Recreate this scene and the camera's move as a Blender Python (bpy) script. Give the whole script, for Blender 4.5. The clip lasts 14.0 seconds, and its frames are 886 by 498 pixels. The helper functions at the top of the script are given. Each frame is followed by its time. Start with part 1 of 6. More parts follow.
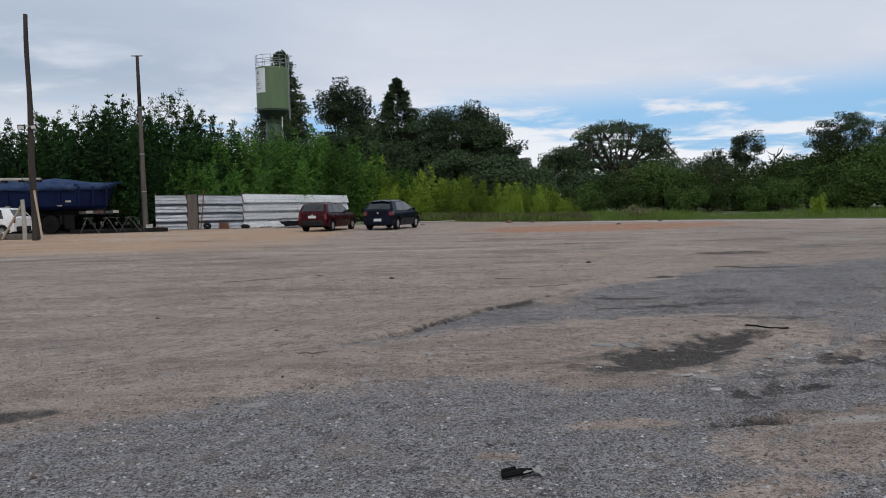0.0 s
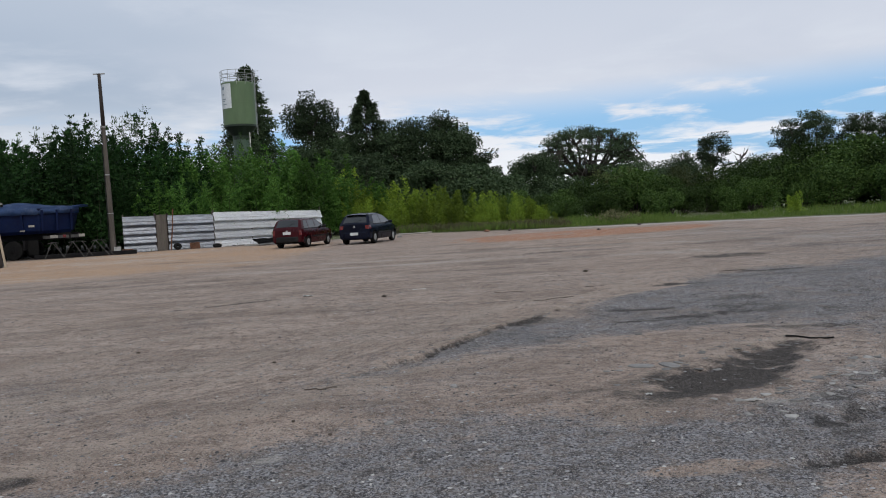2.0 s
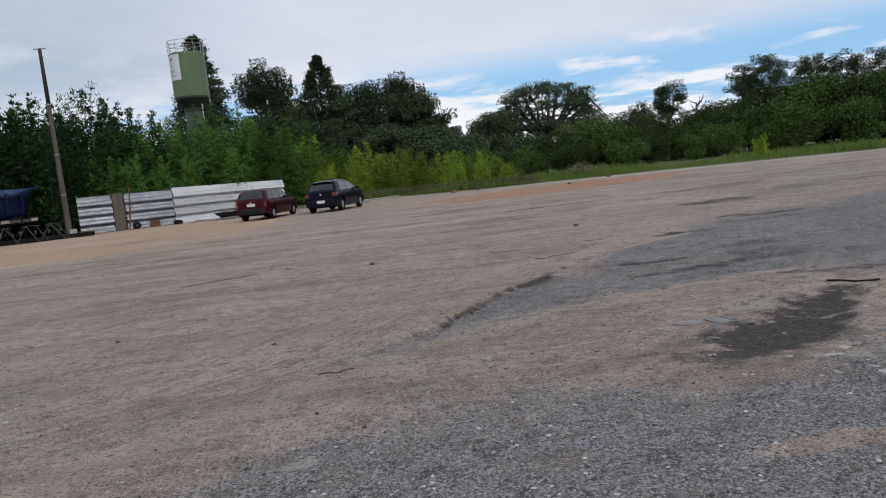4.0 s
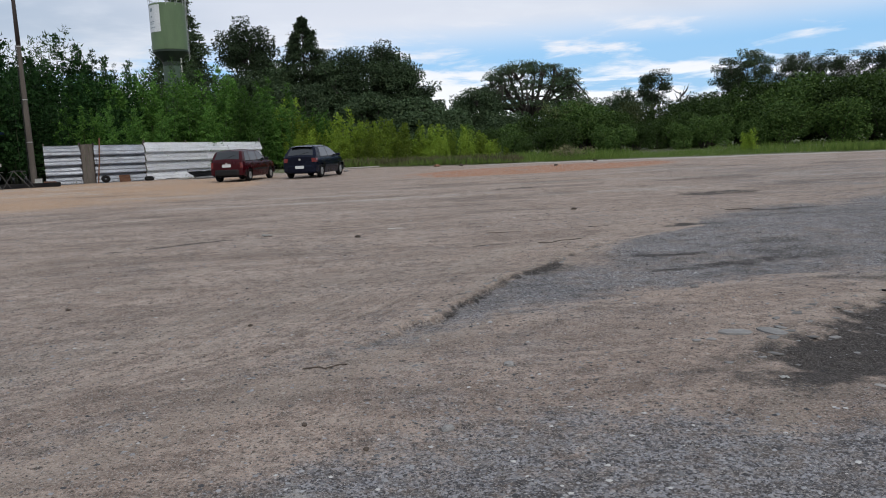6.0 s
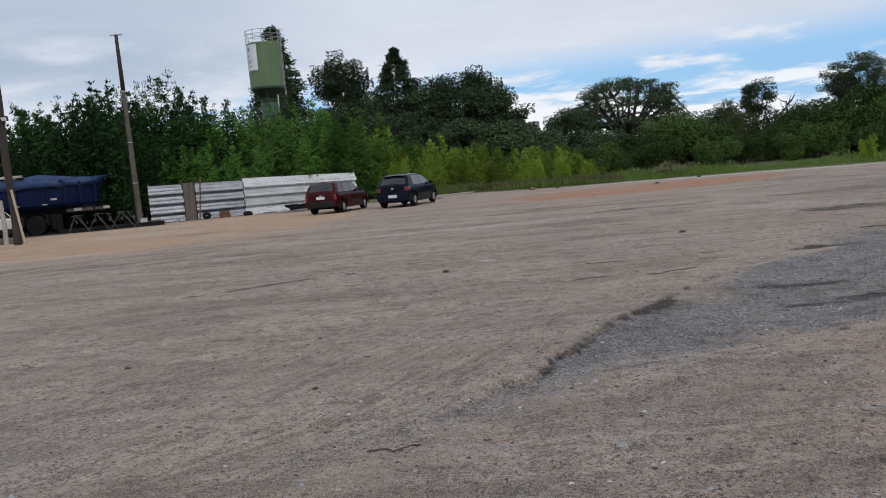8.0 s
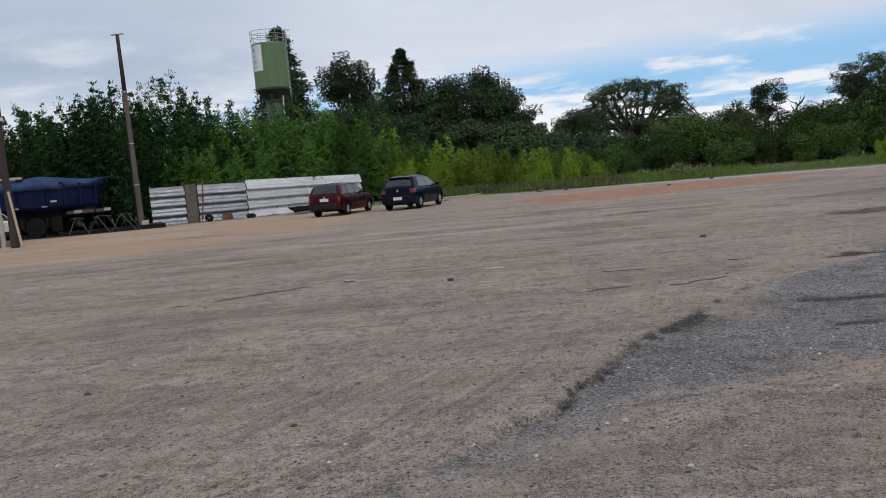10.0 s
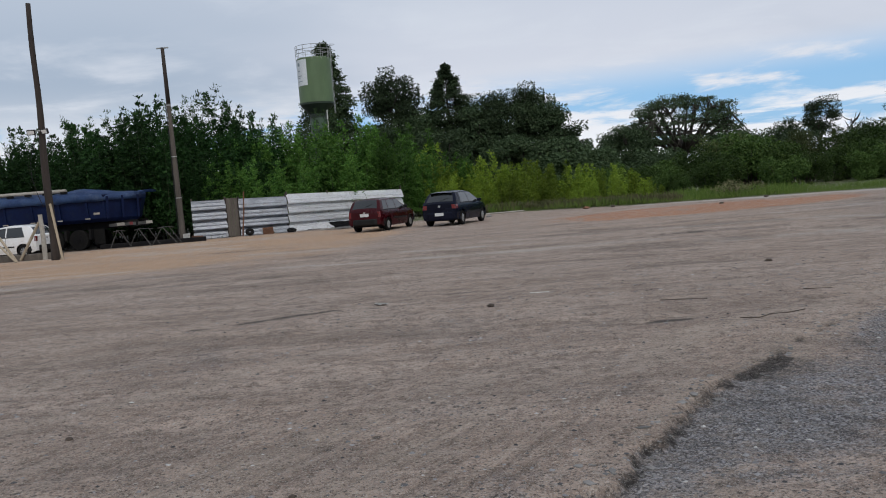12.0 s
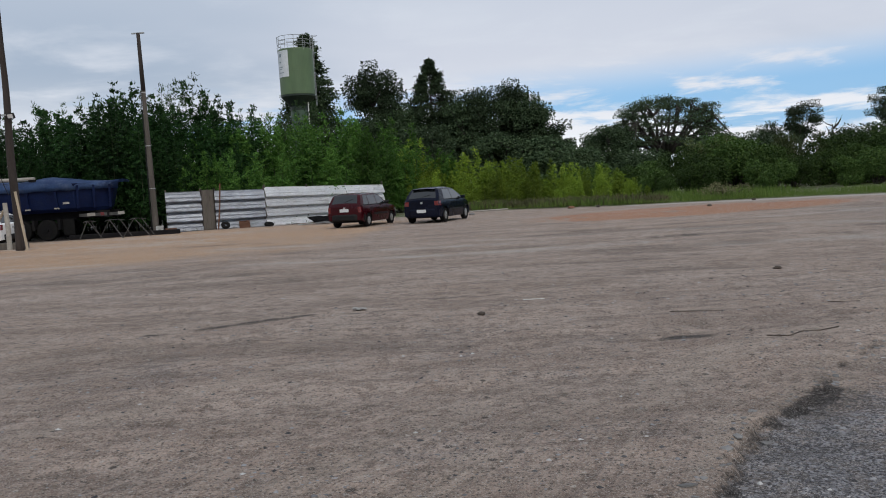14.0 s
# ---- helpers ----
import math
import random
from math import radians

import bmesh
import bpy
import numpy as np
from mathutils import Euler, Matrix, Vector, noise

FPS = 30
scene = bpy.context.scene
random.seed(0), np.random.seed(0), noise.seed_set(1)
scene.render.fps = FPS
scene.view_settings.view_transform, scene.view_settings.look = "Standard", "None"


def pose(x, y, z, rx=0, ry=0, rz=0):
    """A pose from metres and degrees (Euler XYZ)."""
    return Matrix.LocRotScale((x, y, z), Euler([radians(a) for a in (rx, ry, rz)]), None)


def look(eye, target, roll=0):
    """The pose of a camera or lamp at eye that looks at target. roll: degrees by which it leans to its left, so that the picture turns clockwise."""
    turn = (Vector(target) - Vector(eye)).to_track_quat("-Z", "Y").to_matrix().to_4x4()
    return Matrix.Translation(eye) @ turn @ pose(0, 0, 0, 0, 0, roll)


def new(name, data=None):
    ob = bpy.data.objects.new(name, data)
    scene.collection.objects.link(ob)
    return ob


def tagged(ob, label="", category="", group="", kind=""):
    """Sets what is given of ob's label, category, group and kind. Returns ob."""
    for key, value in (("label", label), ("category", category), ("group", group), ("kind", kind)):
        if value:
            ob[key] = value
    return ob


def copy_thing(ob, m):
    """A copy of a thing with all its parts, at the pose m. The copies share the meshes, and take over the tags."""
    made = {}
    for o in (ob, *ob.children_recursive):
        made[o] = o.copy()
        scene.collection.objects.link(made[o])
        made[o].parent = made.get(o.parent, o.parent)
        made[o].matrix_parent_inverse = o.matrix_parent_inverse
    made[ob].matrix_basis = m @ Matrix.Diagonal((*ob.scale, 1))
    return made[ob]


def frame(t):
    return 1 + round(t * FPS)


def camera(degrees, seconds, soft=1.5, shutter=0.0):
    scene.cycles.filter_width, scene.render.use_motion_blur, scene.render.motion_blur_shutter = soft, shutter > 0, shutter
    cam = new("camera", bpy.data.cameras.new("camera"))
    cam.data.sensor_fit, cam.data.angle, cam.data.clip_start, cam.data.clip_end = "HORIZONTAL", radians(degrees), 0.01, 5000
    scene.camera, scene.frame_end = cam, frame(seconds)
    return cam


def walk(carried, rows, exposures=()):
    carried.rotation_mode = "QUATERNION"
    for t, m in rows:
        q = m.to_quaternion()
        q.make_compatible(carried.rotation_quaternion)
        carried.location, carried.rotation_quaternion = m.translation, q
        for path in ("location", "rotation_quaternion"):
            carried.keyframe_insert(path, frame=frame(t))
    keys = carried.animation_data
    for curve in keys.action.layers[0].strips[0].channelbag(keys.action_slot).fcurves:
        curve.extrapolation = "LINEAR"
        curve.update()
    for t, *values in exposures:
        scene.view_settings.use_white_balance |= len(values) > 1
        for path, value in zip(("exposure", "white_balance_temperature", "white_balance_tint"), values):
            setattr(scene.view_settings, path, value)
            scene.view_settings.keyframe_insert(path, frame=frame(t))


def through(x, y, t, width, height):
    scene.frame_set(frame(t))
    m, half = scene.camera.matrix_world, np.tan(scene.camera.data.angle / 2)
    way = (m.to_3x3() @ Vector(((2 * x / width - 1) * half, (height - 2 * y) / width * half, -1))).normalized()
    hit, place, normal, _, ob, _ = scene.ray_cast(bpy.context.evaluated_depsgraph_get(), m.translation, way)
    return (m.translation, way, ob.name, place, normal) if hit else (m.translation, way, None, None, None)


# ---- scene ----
cam = camera(57.3, 14.0, 1.0)
PATH = [
    (0, (0.325, -0.727, 1.443), (0.317, 1.269, 1.321), -1.2),
    (0.5, (0.175, -0.51, 1.445), (0.166, 1.486, 1.325), -1.5),
    (1, (0.109, -0.305, 1.453), (0.094, 1.691, 1.331), -2.2),
    (1.5, (0.027, -0.108, 1.469), (-0.021, 1.888, 1.362), -2.8),
    (2, (-0.094, 0.082, 1.475), (-0.028, 2.079, 1.376), -3.2),
    (2.5, (-0.226, 0.258, 1.48), (-0.115, 2.251, 1.363), -3.9),
    (5, (-0.695, 1.39, 1.411), (-0.535, 3.368, 1.161), -7.2),
    (5.5, (-0.746, 1.657, 1.407), (-0.543, 3.629, 1.142), -4.0),
    (6, (-0.747, 1.928, 1.383), (-0.532, 3.899, 1.12), -2.5),
    (6.5, (-0.747, 2.216, 1.398), (-0.554, 4.192, 1.159), -3.3),
    (7, (-0.779, 2.463, 1.393), (-0.656, 4.447, 1.172), -4.2),
    (7.5, (-0.724, 2.681, 1.399), (-0.624, 4.667, 1.188), -4.8),
    (8, (-0.586, 2.891, 1.404), (-0.608, 4.882, 1.215), -5.1),
    (10.5, (-0.555, 3.973, 1.379), (-0.594, 5.964, 1.2), -5.1),
    (11, (-0.568, 4.227, 1.398), (-0.557, 6.22, 1.236), -4.9),
    (11.5, (-0.534, 4.444, 1.397), (-0.562, 6.439, 1.248), -4.7),
    (12, (-0.534, 4.631, 1.381), (-0.675, 6.621, 1.245), -4.6),
    (12.5, (-0.627, 4.874, 1.392), (-0.773, 6.865, 1.264), -4.0),
    (13, (-0.665, 5.097, 1.354), (-0.805, 7.088, 1.216), -3.7),
    (13.5, (-0.631, 5.351, 1.376), (-0.778, 7.341, 1.234), -3.7),
    (14, (-0.671, 5.58, 1.365), (-0.763, 7.572, 1.218), -3.4),
]
walk(cam, [(t, look(eye, target, roll)) for t, eye, target, roll in PATH],
     exposures=[(0, -0.04), (2.7, -0.05), (4.8, 0.12), (5.5, 0.18), (6.0, 0.12), (6.5, -0.08), (7.0, 0.04), (7.5, 0.05), (8.2, 0.03), (10.5, -0.02), (12.5, -0.07), (13.5, 0.02), (14, -0.06)])


# ---- light ----
SUN_EL, SUN_ROT = radians(46), radians(160)
world = bpy.data.worlds.new("world")
scene.world = world
world.use_nodes = True


def sky_nodes():
    nt = world.node_tree
    nt.nodes.clear()
    N = nt.nodes.new
    L = nt.links.new

    def math_node(op, a, b=None, clamp=False):
        n = N("ShaderNodeMath")
        n.operation, n.use_clamp = op, clamp
        for k, v in enumerate((a, b)):
            if v is None:
                continue
            if isinstance(v, (int, float)):
                n.inputs[k].default_value = v
            else:
                L(v, n.inputs[k])
        return n.outputs[0]

    def ramp(x, lo, hi):
        n = N("ShaderNodeMapRange")
        n.interpolation_type = "SMOOTHSTEP"
        n.inputs[1].default_value, n.inputs[2].default_value = lo, hi
        L(x, n.inputs[0])
        return n.outputs[0]

    def mix(f, a, b):
        n = N("ShaderNodeMix")
        n.data_type = "RGBA"
        if isinstance(f, (int, float)):
            n.inputs[0].default_value = f
        else:
            L(f, n.inputs[0])
        for k, v in ((6, a), (7, b)):
            if isinstance(v, tuple):
                n.inputs[k].default_value = (*v, 1)
            else:
                L(v, n.inputs[k])
        return n.outputs[2]

    tc = N("ShaderNodeTexCoord")
    sep = N("ShaderNodeSeparateXYZ")
    L(tc.outputs["Generated"], sep.inputs[0])
    x, y, z = sep.outputs
    # clouds lie on a flat layer, drawn out towards the horizon
    low = math_node("ADD", math_node("MAXIMUM", z, 0.0), 0.11)
    comb = N("ShaderNodeCombineXYZ")
    L(math_node("DIVIDE", x, low), comb.inputs[0])
    L(math_node("DIVIDE", y, low), comb.inputs[1])

    def noise_of(scale, detail, rough, off):
        mp = N("ShaderNodeMapping")
        mp.inputs["Location"].default_value = off
        L(comb.outputs[0], mp.inputs[0])
        n = N("ShaderNodeTexNoise")
        n.inputs["Scale"].default_value, n.inputs["Detail"].default_value, n.inputs["Roughness"].default_value = scale, detail, rough
        n.inputs["Distortion"].default_value = 0.3
        L(mp.outputs[0], n.inputs["Vector"])
        return n.outputs[0]

    sky = N("ShaderNodeTexSky")
    sky.sky_type, sky.sun_disc = "NISHITA", False
    sky.sun_elevation, sky.sun_rotation = SUN_EL, SUN_ROT
    sky.air_density, sky.dust_density, sky.ozone_density = 1.0, 0.6, 1.5
    big = noise_of(0.45, 4, 0.55, (3.1, 1.7, 0))
    fine = noise_of(1.5, 7, 0.58, (0.4, 2.2, 0))
    # overcast layer: soft grey folds
    thin = math_node("ADD", math_node("MULTIPLY", big, 0.8), math_node("MULTIPLY", ramp(x, -0.55, 0.15), 0.42))
    layer = mix(ramp(thin, 0.4, 0.85), (4.2, 5.15, 6.5), (7.0, 7.45, 8.5))
    layer = mix(ramp(fine, 0.45, 0.8), layer, (7.6, 8.1, 9.0))
    layer = mix(ramp(z, 0.12, 0.34), layer, (5.9, 6.6, 7.8))
    # a clear strip low in the sky, wider towards the east
    strip_up = ramp(math_node("SUBTRACT", z, math_node("MULTIPLY", x, 0.02)), 0.145, 0.09)
    sw = math_node("ADD", math_node("MULTIPLY", fine, 0.9), math_node("MULTIPLY", big, 0.45))
    gap = math_node("MULTIPLY", ramp(math_node("SUBTRACT", math_node("ADD", sw, math_node("MULTIPLY", ramp(z, 0.09, 0.03), 0.22)), math_node("MULTIPLY", ramp(x, -0.9, 0.3), 0.22)), 0.60, 0.44), strip_up, clamp=True)
    clear = mix(0.75, sky.outputs[0], (3.0, 6.0, 9.8))
    cloud = mix(ramp(z, 0.16, 0.05), layer, (9.2, 9.5, 10.1))
    col = mix(gap, cloud, clear)
    bg = N("ShaderNodeBackground")
    L(col, bg.inputs["Color"])
    bg.inputs["Strength"].default_value = 0.095
    out = N("ShaderNodeOutputWorld")
    L(bg.outputs[0], out.inputs[0])


sky_nodes()
sun = new("sun", bpy.data.lights.new("sun", "SUN"))
sun.data.energy, sun.data.angle, sun.data.color = 1.5, radians(13), (1.0, 0.95, 0.88)
sun.matrix_world = look((60 * math.sin(SUN_ROT) * math.cos(SUN_EL), 60 * math.cos(SUN_ROT) * math.cos(SUN_EL), 60 * math.sin(SUN_EL)), (0, 0, 0))
scene.view_settings.exposure = 0.0

# ---- materials ----


def nodes_of(name):
    m = bpy.data.materials.new(name)
    m.use_nodes = True
    nt = m.node_tree
    nt.nodes.clear()
    bsdf = nt.nodes.new("ShaderNodeBsdfPrincipled")
    out = nt.nodes.new("ShaderNodeOutputMaterial")
    nt.links.new(bsdf.outputs[0], out.inputs[0])
    return m, nt, bsdf, out


def n_noise(nt, scale, detail=3, rough=0.55, coord="Object", stretch=(1, 1, 1)):
    tc = nt.nodes.new("ShaderNodeTexCoord")
    mp = nt.nodes.new("ShaderNodeMapping")
    mp.inputs["Scale"].default_value = stretch
    nt.links.new(tc.outputs[coord], mp.inputs[0])
    n = nt.nodes.new("ShaderNodeTexNoise")
    n.inputs["Scale"].default_value, n.inputs["Detail"].default_value, n.inputs["Roughness"].default_value = scale, detail, rough
    nt.links.new(mp.outputs[0], n.inputs["Vector"])
    return n.outputs[0]


def n_ramp(nt, x, lo, hi, a=0.0, b=1.0):
    n = nt.nodes.new("ShaderNodeMapRange")
    n.interpolation_type = "SMOOTHSTEP"
    for k, v in enumerate((lo, hi, a, b)):
        n.inputs[k + 1].default_value = v
    nt.links.new(x, n.inputs[0])
    return n.outputs[0]


def n_mix(nt, f, a, b, mode="MIX"):
    n = nt.nodes.new("ShaderNodeMix")
    n.data_type, n.blend_type = "RGBA", mode
    if isinstance(f, (int, float)):
        n.inputs[0].default_value = f
    else:
        nt.links.new(f, n.inputs[0])
    for k, v in ((6, a), (7, b)):
        if isinstance(v, tuple):
            n.inputs[k].default_value = (*v, 1)
        else:
            nt.links.new(v, n.inputs[k])
    return n.outputs[2]


def n_math(nt, op, a, b=0.0):
    n = nt.nodes.new("ShaderNodeMath")
    n.operation = op
    for k, v in enumerate((a, b)):
        if isinstance(v, (int, float)):
            n.inputs[k].default_value = v
        else:
            nt.links.new(v, n.inputs[k])
    return n.outputs[0]


def n_bump(nt, bsdf, height, strength, distance):
    b = nt.nodes.new("ShaderNodeBump")
    b.inputs["Strength"].default_value, b.inputs["Distance"].default_value = strength, distance
    nt.links.new(height, b.inputs["Height"])
    nt.links.new(b.outputs[0], bsdf.inputs["Normal"])


def surface(name, c1, c2, dirt=None, scale=3.0, fine=40.0, rough=0.8, metal=0.0, bump=0.2, dist=0.01, stretch=(1, 1, 1), dirty=0.35, coat=0.0, vary=0.15, spec=0.4):
    """A worn surface: two tones at a large scale, grain at a fine one, blotches of dirt."""
    m, nt, bsdf, _ = nodes_of(name)
    big, small = n_noise(nt, scale, 4, 0.6, stretch=stretch), n_noise(nt, fine, 3, 0.6, stretch=stretch)
    col = n_mix(nt, n_ramp(nt, big, 0.3, 0.7), c1, c2)
    col = n_mix(nt, n_ramp(nt, small, 0.35, 0.7, 0.0, 0.35), col, tuple(v * 0.6 for v in c1))
    if dirt:
        col = n_mix(nt, n_ramp(nt, n_noise(nt, scale * 2.3, 5, 0.65, stretch=stretch), 0.5, 0.72, 0.0, dirty), col, dirt)
    if vary:
        info = nt.nodes.new("ShaderNodeObjectInfo")
        hsv = nt.nodes.new("ShaderNodeHueSaturation")
        nt.links.new(n_ramp(nt, info.outputs["Random"], 0, 1, 1 - vary, 1 + vary), hsv.inputs["Value"])
        nt.links.new(col, hsv.inputs["Color"])
        col = hsv.outputs[0]
    nt.links.new(col, bsdf.inputs["Base Color"])
    nt.links.new(n_ramp(nt, big, 0.2, 0.8, rough - 0.08, min(1, rough + 0.1)), bsdf.inputs["Roughness"])
    bsdf.inputs["Metallic"].default_value = metal
    bsdf.inputs["Specular IOR Level"].default_value = spec
    bsdf.inputs["Coat Weight"].default_value = coat
    bsdf.inputs["Coat Roughness"].default_value = 0.06
    if bump:
        n_bump(nt, bsdf, small, bump, dist)
    return m


def leaf_material(name, c1, c2, c3, through=0.25):
    """Leaves: three tones shared out by leaf and by plant, a little light coming through."""
    m, nt, bsdf, out = nodes_of(name)
    geo, info = nt.nodes.new("ShaderNodeNewGeometry"), nt.nodes.new("ShaderNodeObjectInfo")
    col = n_mix(nt, geo.outputs["Random Per Island"], c1, c2)
    col = n_mix(nt, n_ramp(nt, n_noise(nt, 0.9, 3), 0.45, 0.7, 0, 0.7), col, c3)
    hsv = nt.nodes.new("ShaderNodeHueSaturation")
    nt.links.new(n_ramp(nt, info.outputs["Random"], 0, 1, 0.58, 1.35), hsv.inputs["Value"])
    nt.links.new(col, hsv.inputs["Color"])
    nt.links.new(hsv.outputs[0], bsdf.inputs["Base Color"])
    bsdf.inputs["Roughness"].default_value = 0.7
    bsdf.inputs["Specular IOR Level"].default_value = 0.12
    tr = nt.nodes.new("ShaderNodeBsdfTranslucent")
    nt.links.new(hsv.outputs[0], tr.inputs[0])
    mx = nt.nodes.new("ShaderNodeMixShader")
    mx.inputs[0].default_value = through
    nt.links.new(bsdf.outputs[0], mx.inputs[1])
    nt.links.new(tr.outputs[0], mx.inputs[2])
    nt.links.new(mx.outputs[0], out.inputs[0])
    return m


def glass_material(name, tint, rough=0.05):
    m, nt, bsdf, _ = nodes_of(name)
    bsdf.inputs["Base Color"].default_value = (*tint, 1)
    bsdf.inputs["Roughness"].default_value = rough
    bsdf.inputs["IOR"].default_value = 1.5
    bsdf.inputs["Coat Weight"].default_value = 0.5
    return m


def ground_material():
    m, nt, bsdf, _ = nodes_of("dirt_yard")

    def attr(name):
        a = nt.nodes.new("ShaderNodeAttribute")
        a.attribute_name = name
        return a.outputs["Fac"]

    big, mid = n_noise(nt, 0.35, 5, 0.6), n_noise(nt, 2.2, 5, 0.65)
    grit, speck = n_noise(nt, 46, 5, 0.75), n_noise(nt, 110, 2, 0.6)
    streak = n_noise(nt, 0.8, 6, 0.68, stretch=(0.45, 1.3, 1))
    fine_streak = n_noise(nt, 5.0, 6, 0.75, stretch=(0.5, 1.2, 1))
    patch = n_noise(nt, 9, 5, 0.75)
    vor = nt.nodes.new("ShaderNodeTexVoronoi")
    vor.inputs["Scale"].default_value = 75
    tc = nt.nodes.new("ShaderNodeTexCoord")
    nt.links.new(tc.outputs["Object"], vor.inputs["Vector"])
    chip = vor.outputs["Color"]
    bw = nt.nodes.new("ShaderNodeRGBToBW")
    nt.links.new(chip, bw.inputs[0])
    # packed dirt
    dirt = n_mix(nt, n_ramp(nt, big, 0.32, 0.68), (0.47, 0.357, 0.286), (0.54, 0.43, 0.36))
    dirt = n_mix(nt, n_ramp(nt, streak, 0.44, 0.62, 0, 0.7), dirt, (0.275, 0.205, 0.164))
    dirt = n_mix(nt, n_ramp(nt, fine_streak, 0.5, 0.72, 0, 0.45), dirt, (0.42, 0.35, 0.295))
    dirt = n_mix(nt, n_ramp(nt, mid, 0.5, 0.75, 0, 0.4), dirt, (0.225, 0.175, 0.142))
    dirt = n_mix(nt, n_ramp(nt, patch, 0.48, 0.58, 0, 0.7), dirt, (0.25, 0.187, 0.152))
    crust = n_noise(nt, 3.6, 7, 0.78, stretch=(0.8, 1.2, 1))
    dirt = n_mix(nt, n_ramp(nt, crust, 0.53, 0.58, 0, 0.65), dirt, (0.19, 0.143, 0.117))
    dirt = n_mix(nt, n_ramp(nt, crust, 0.46, 0.38, 0, 0.5), dirt, (0.50, 0.415, 0.35))
    scuff = n_noise(nt, 1.3, 7, 0.74, stretch=(0.3, 1.9, 1))
    dirt = n_mix(nt, n_ramp(nt, scuff, 0.53, 0.6, 0, 0.42), dirt, (0.19, 0.143, 0.117))
    # crushed stone and worn asphalt
    grav = n_mix(nt, n_ramp(nt, bw.outputs[0], 0.2, 0.85), (0.055, 0.06, 0.072), (0.36, 0.365, 0.39))
    grav = n_mix(nt, n_ramp(nt, patch, 0.47, 0.6, 0, 0.5), grav, (0.205, 0.172, 0.146))
    grav = n_mix(nt, n_ramp(nt, crust, 0.53, 0.59, 0, 0.65), grav, (0.055, 0.052, 0.053))
    grav = n_mix(nt, n_ramp(nt, n_noise(nt, 1.7, 5, 0.7), 0.52, 0.64, 0, 0.5), grav, (0.225, 0.178, 0.145))
    clay = n_mix(nt, n_ramp(nt, crust, 0.38, 0.62), (0.46, 0.27, 0.15), (0.50, 0.345, 0.225))
    dark = n_mix(nt, n_ramp(nt, grit, 0.4, 0.65), (0.010, 0.009, 0.009), (0.055, 0.048, 0.044))
    dark = n_mix(nt, n_ramp(nt, bw.outputs[0], 0.5, 0.85, 0, 0.45), dark, (0.13, 0.122, 0.115))
    dark = n_mix(nt, n_ramp(nt, speck, 0.58, 0.64, 0, 0.6), dark, (0.30, 0.28, 0.26))
    weed = n_mix(nt, n_ramp(nt, mid, 0.35, 0.65), (0.05, 0.085, 0.025), (0.11, 0.12, 0.045))
    ragged = n_math(nt, "MULTIPLY", n_math(nt, "SUBTRACT", n_math(nt, "ADD", n_math(nt, "MULTIPLY", n_noise(nt, 1.1, 6, 0.7), 0.3), n_math(nt, "ADD", n_math(nt, "MULTIPLY", grit, 0.35), n_math(nt, "MULTIPLY", n_noise(nt, 7, 7, 0.8), 0.35))), 0.5), 4.2)

    def lay(under, over, name, lo=0.35, hi=0.65, top=1.0):
        return n_mix(nt, n_ramp(nt, n_math(nt, "ADD", attr(name), ragged), lo, hi, 0, top), under, over)

    # single pebbles pressed into the dirt
    peb = nt.nodes.new("ShaderNodeTexVoronoi")
    peb.inputs["Scale"].default_value = 42
    nt.links.new(tc.outputs["Object"], peb.inputs["Vector"])
    tone = nt.nodes.new("ShaderNodeSeparateColor")
    nt.links.new(peb.outputs["Color"], tone.inputs[0])
    body = n_ramp(nt, peb.outputs["Distance"], 0.42, 0.25)
    dirt = n_mix(nt, n_math(nt, "MULTIPLY", body, n_ramp(nt, tone.outputs[0], 0.72, 0.8, 0, 0.75)), dirt, (0.075, 0.064, 0.056))
    dirt = n_mix(nt, n_math(nt, "MULTIPLY", body, n_ramp(nt, tone.outputs[1], 0.8, 0.88, 0, 0.7)), dirt, (0.36, 0.325, 0.29))
    dirt = n_mix(nt, n_ramp(nt, bw.outputs[0], 0.1, 0.9, 0.3, 0.0), dirt, (0.08, 0.066, 0.056))
    grav = n_mix(nt, n_math(nt, "MULTIPLY", body, n_ramp(nt, tone.outputs[2], 0.7, 0.8, 0, 0.8)), grav, (0.045, 0.044, 0.046))
    grav = n_mix(nt, n_math(nt, "MULTIPLY", body, n_ramp(nt, tone.outputs[1], 0.8, 0.88, 0, 0.7)), grav, (0.36, 0.35, 0.34))
    tracks = attr("track")
    # fine wheel scoring that bends with the lane
    lanes = nt.nodes.new("ShaderNodeCombineXYZ")
    sepo = nt.nodes.new("ShaderNodeSeparateXYZ")
    nt.links.new(tc.outputs["Object"], sepo.inputs[0])
    nt.links.new(n_math(nt, "MULTIPLY", attr("cross"), 14.0), lanes.inputs[0])
    nt.links.new(n_math(nt, "MULTIPLY", sepo.outputs[1], 0.5), lanes.inputs[1])
    score = nt.nodes.new("ShaderNodeTexNoise")
    score.inputs["Scale"].default_value, score.inputs["Detail"].default_value = 1.0, 5
    nt.links.new(lanes.outputs[0], score.inputs["Vector"])
    groove = n_math(nt, "MULTIPLY", n_ramp(nt, score.outputs[0], 0.5, 0.68), attr("groove"))
    dirt = n_mix(nt, n_math(nt, "MULTIPLY", groove, 0.4), dirt, (0.15, 0.118, 0.096))
    ridge = n_math(nt, "MULTIPLY", n_ramp(nt, score.outputs[0], 0.48, 0.36), attr("groove"))
    dirt = n_mix(nt, n_math(nt, "MULTIPLY", ridge, 0.3), dirt, (0.45, 0.375, 0.31))
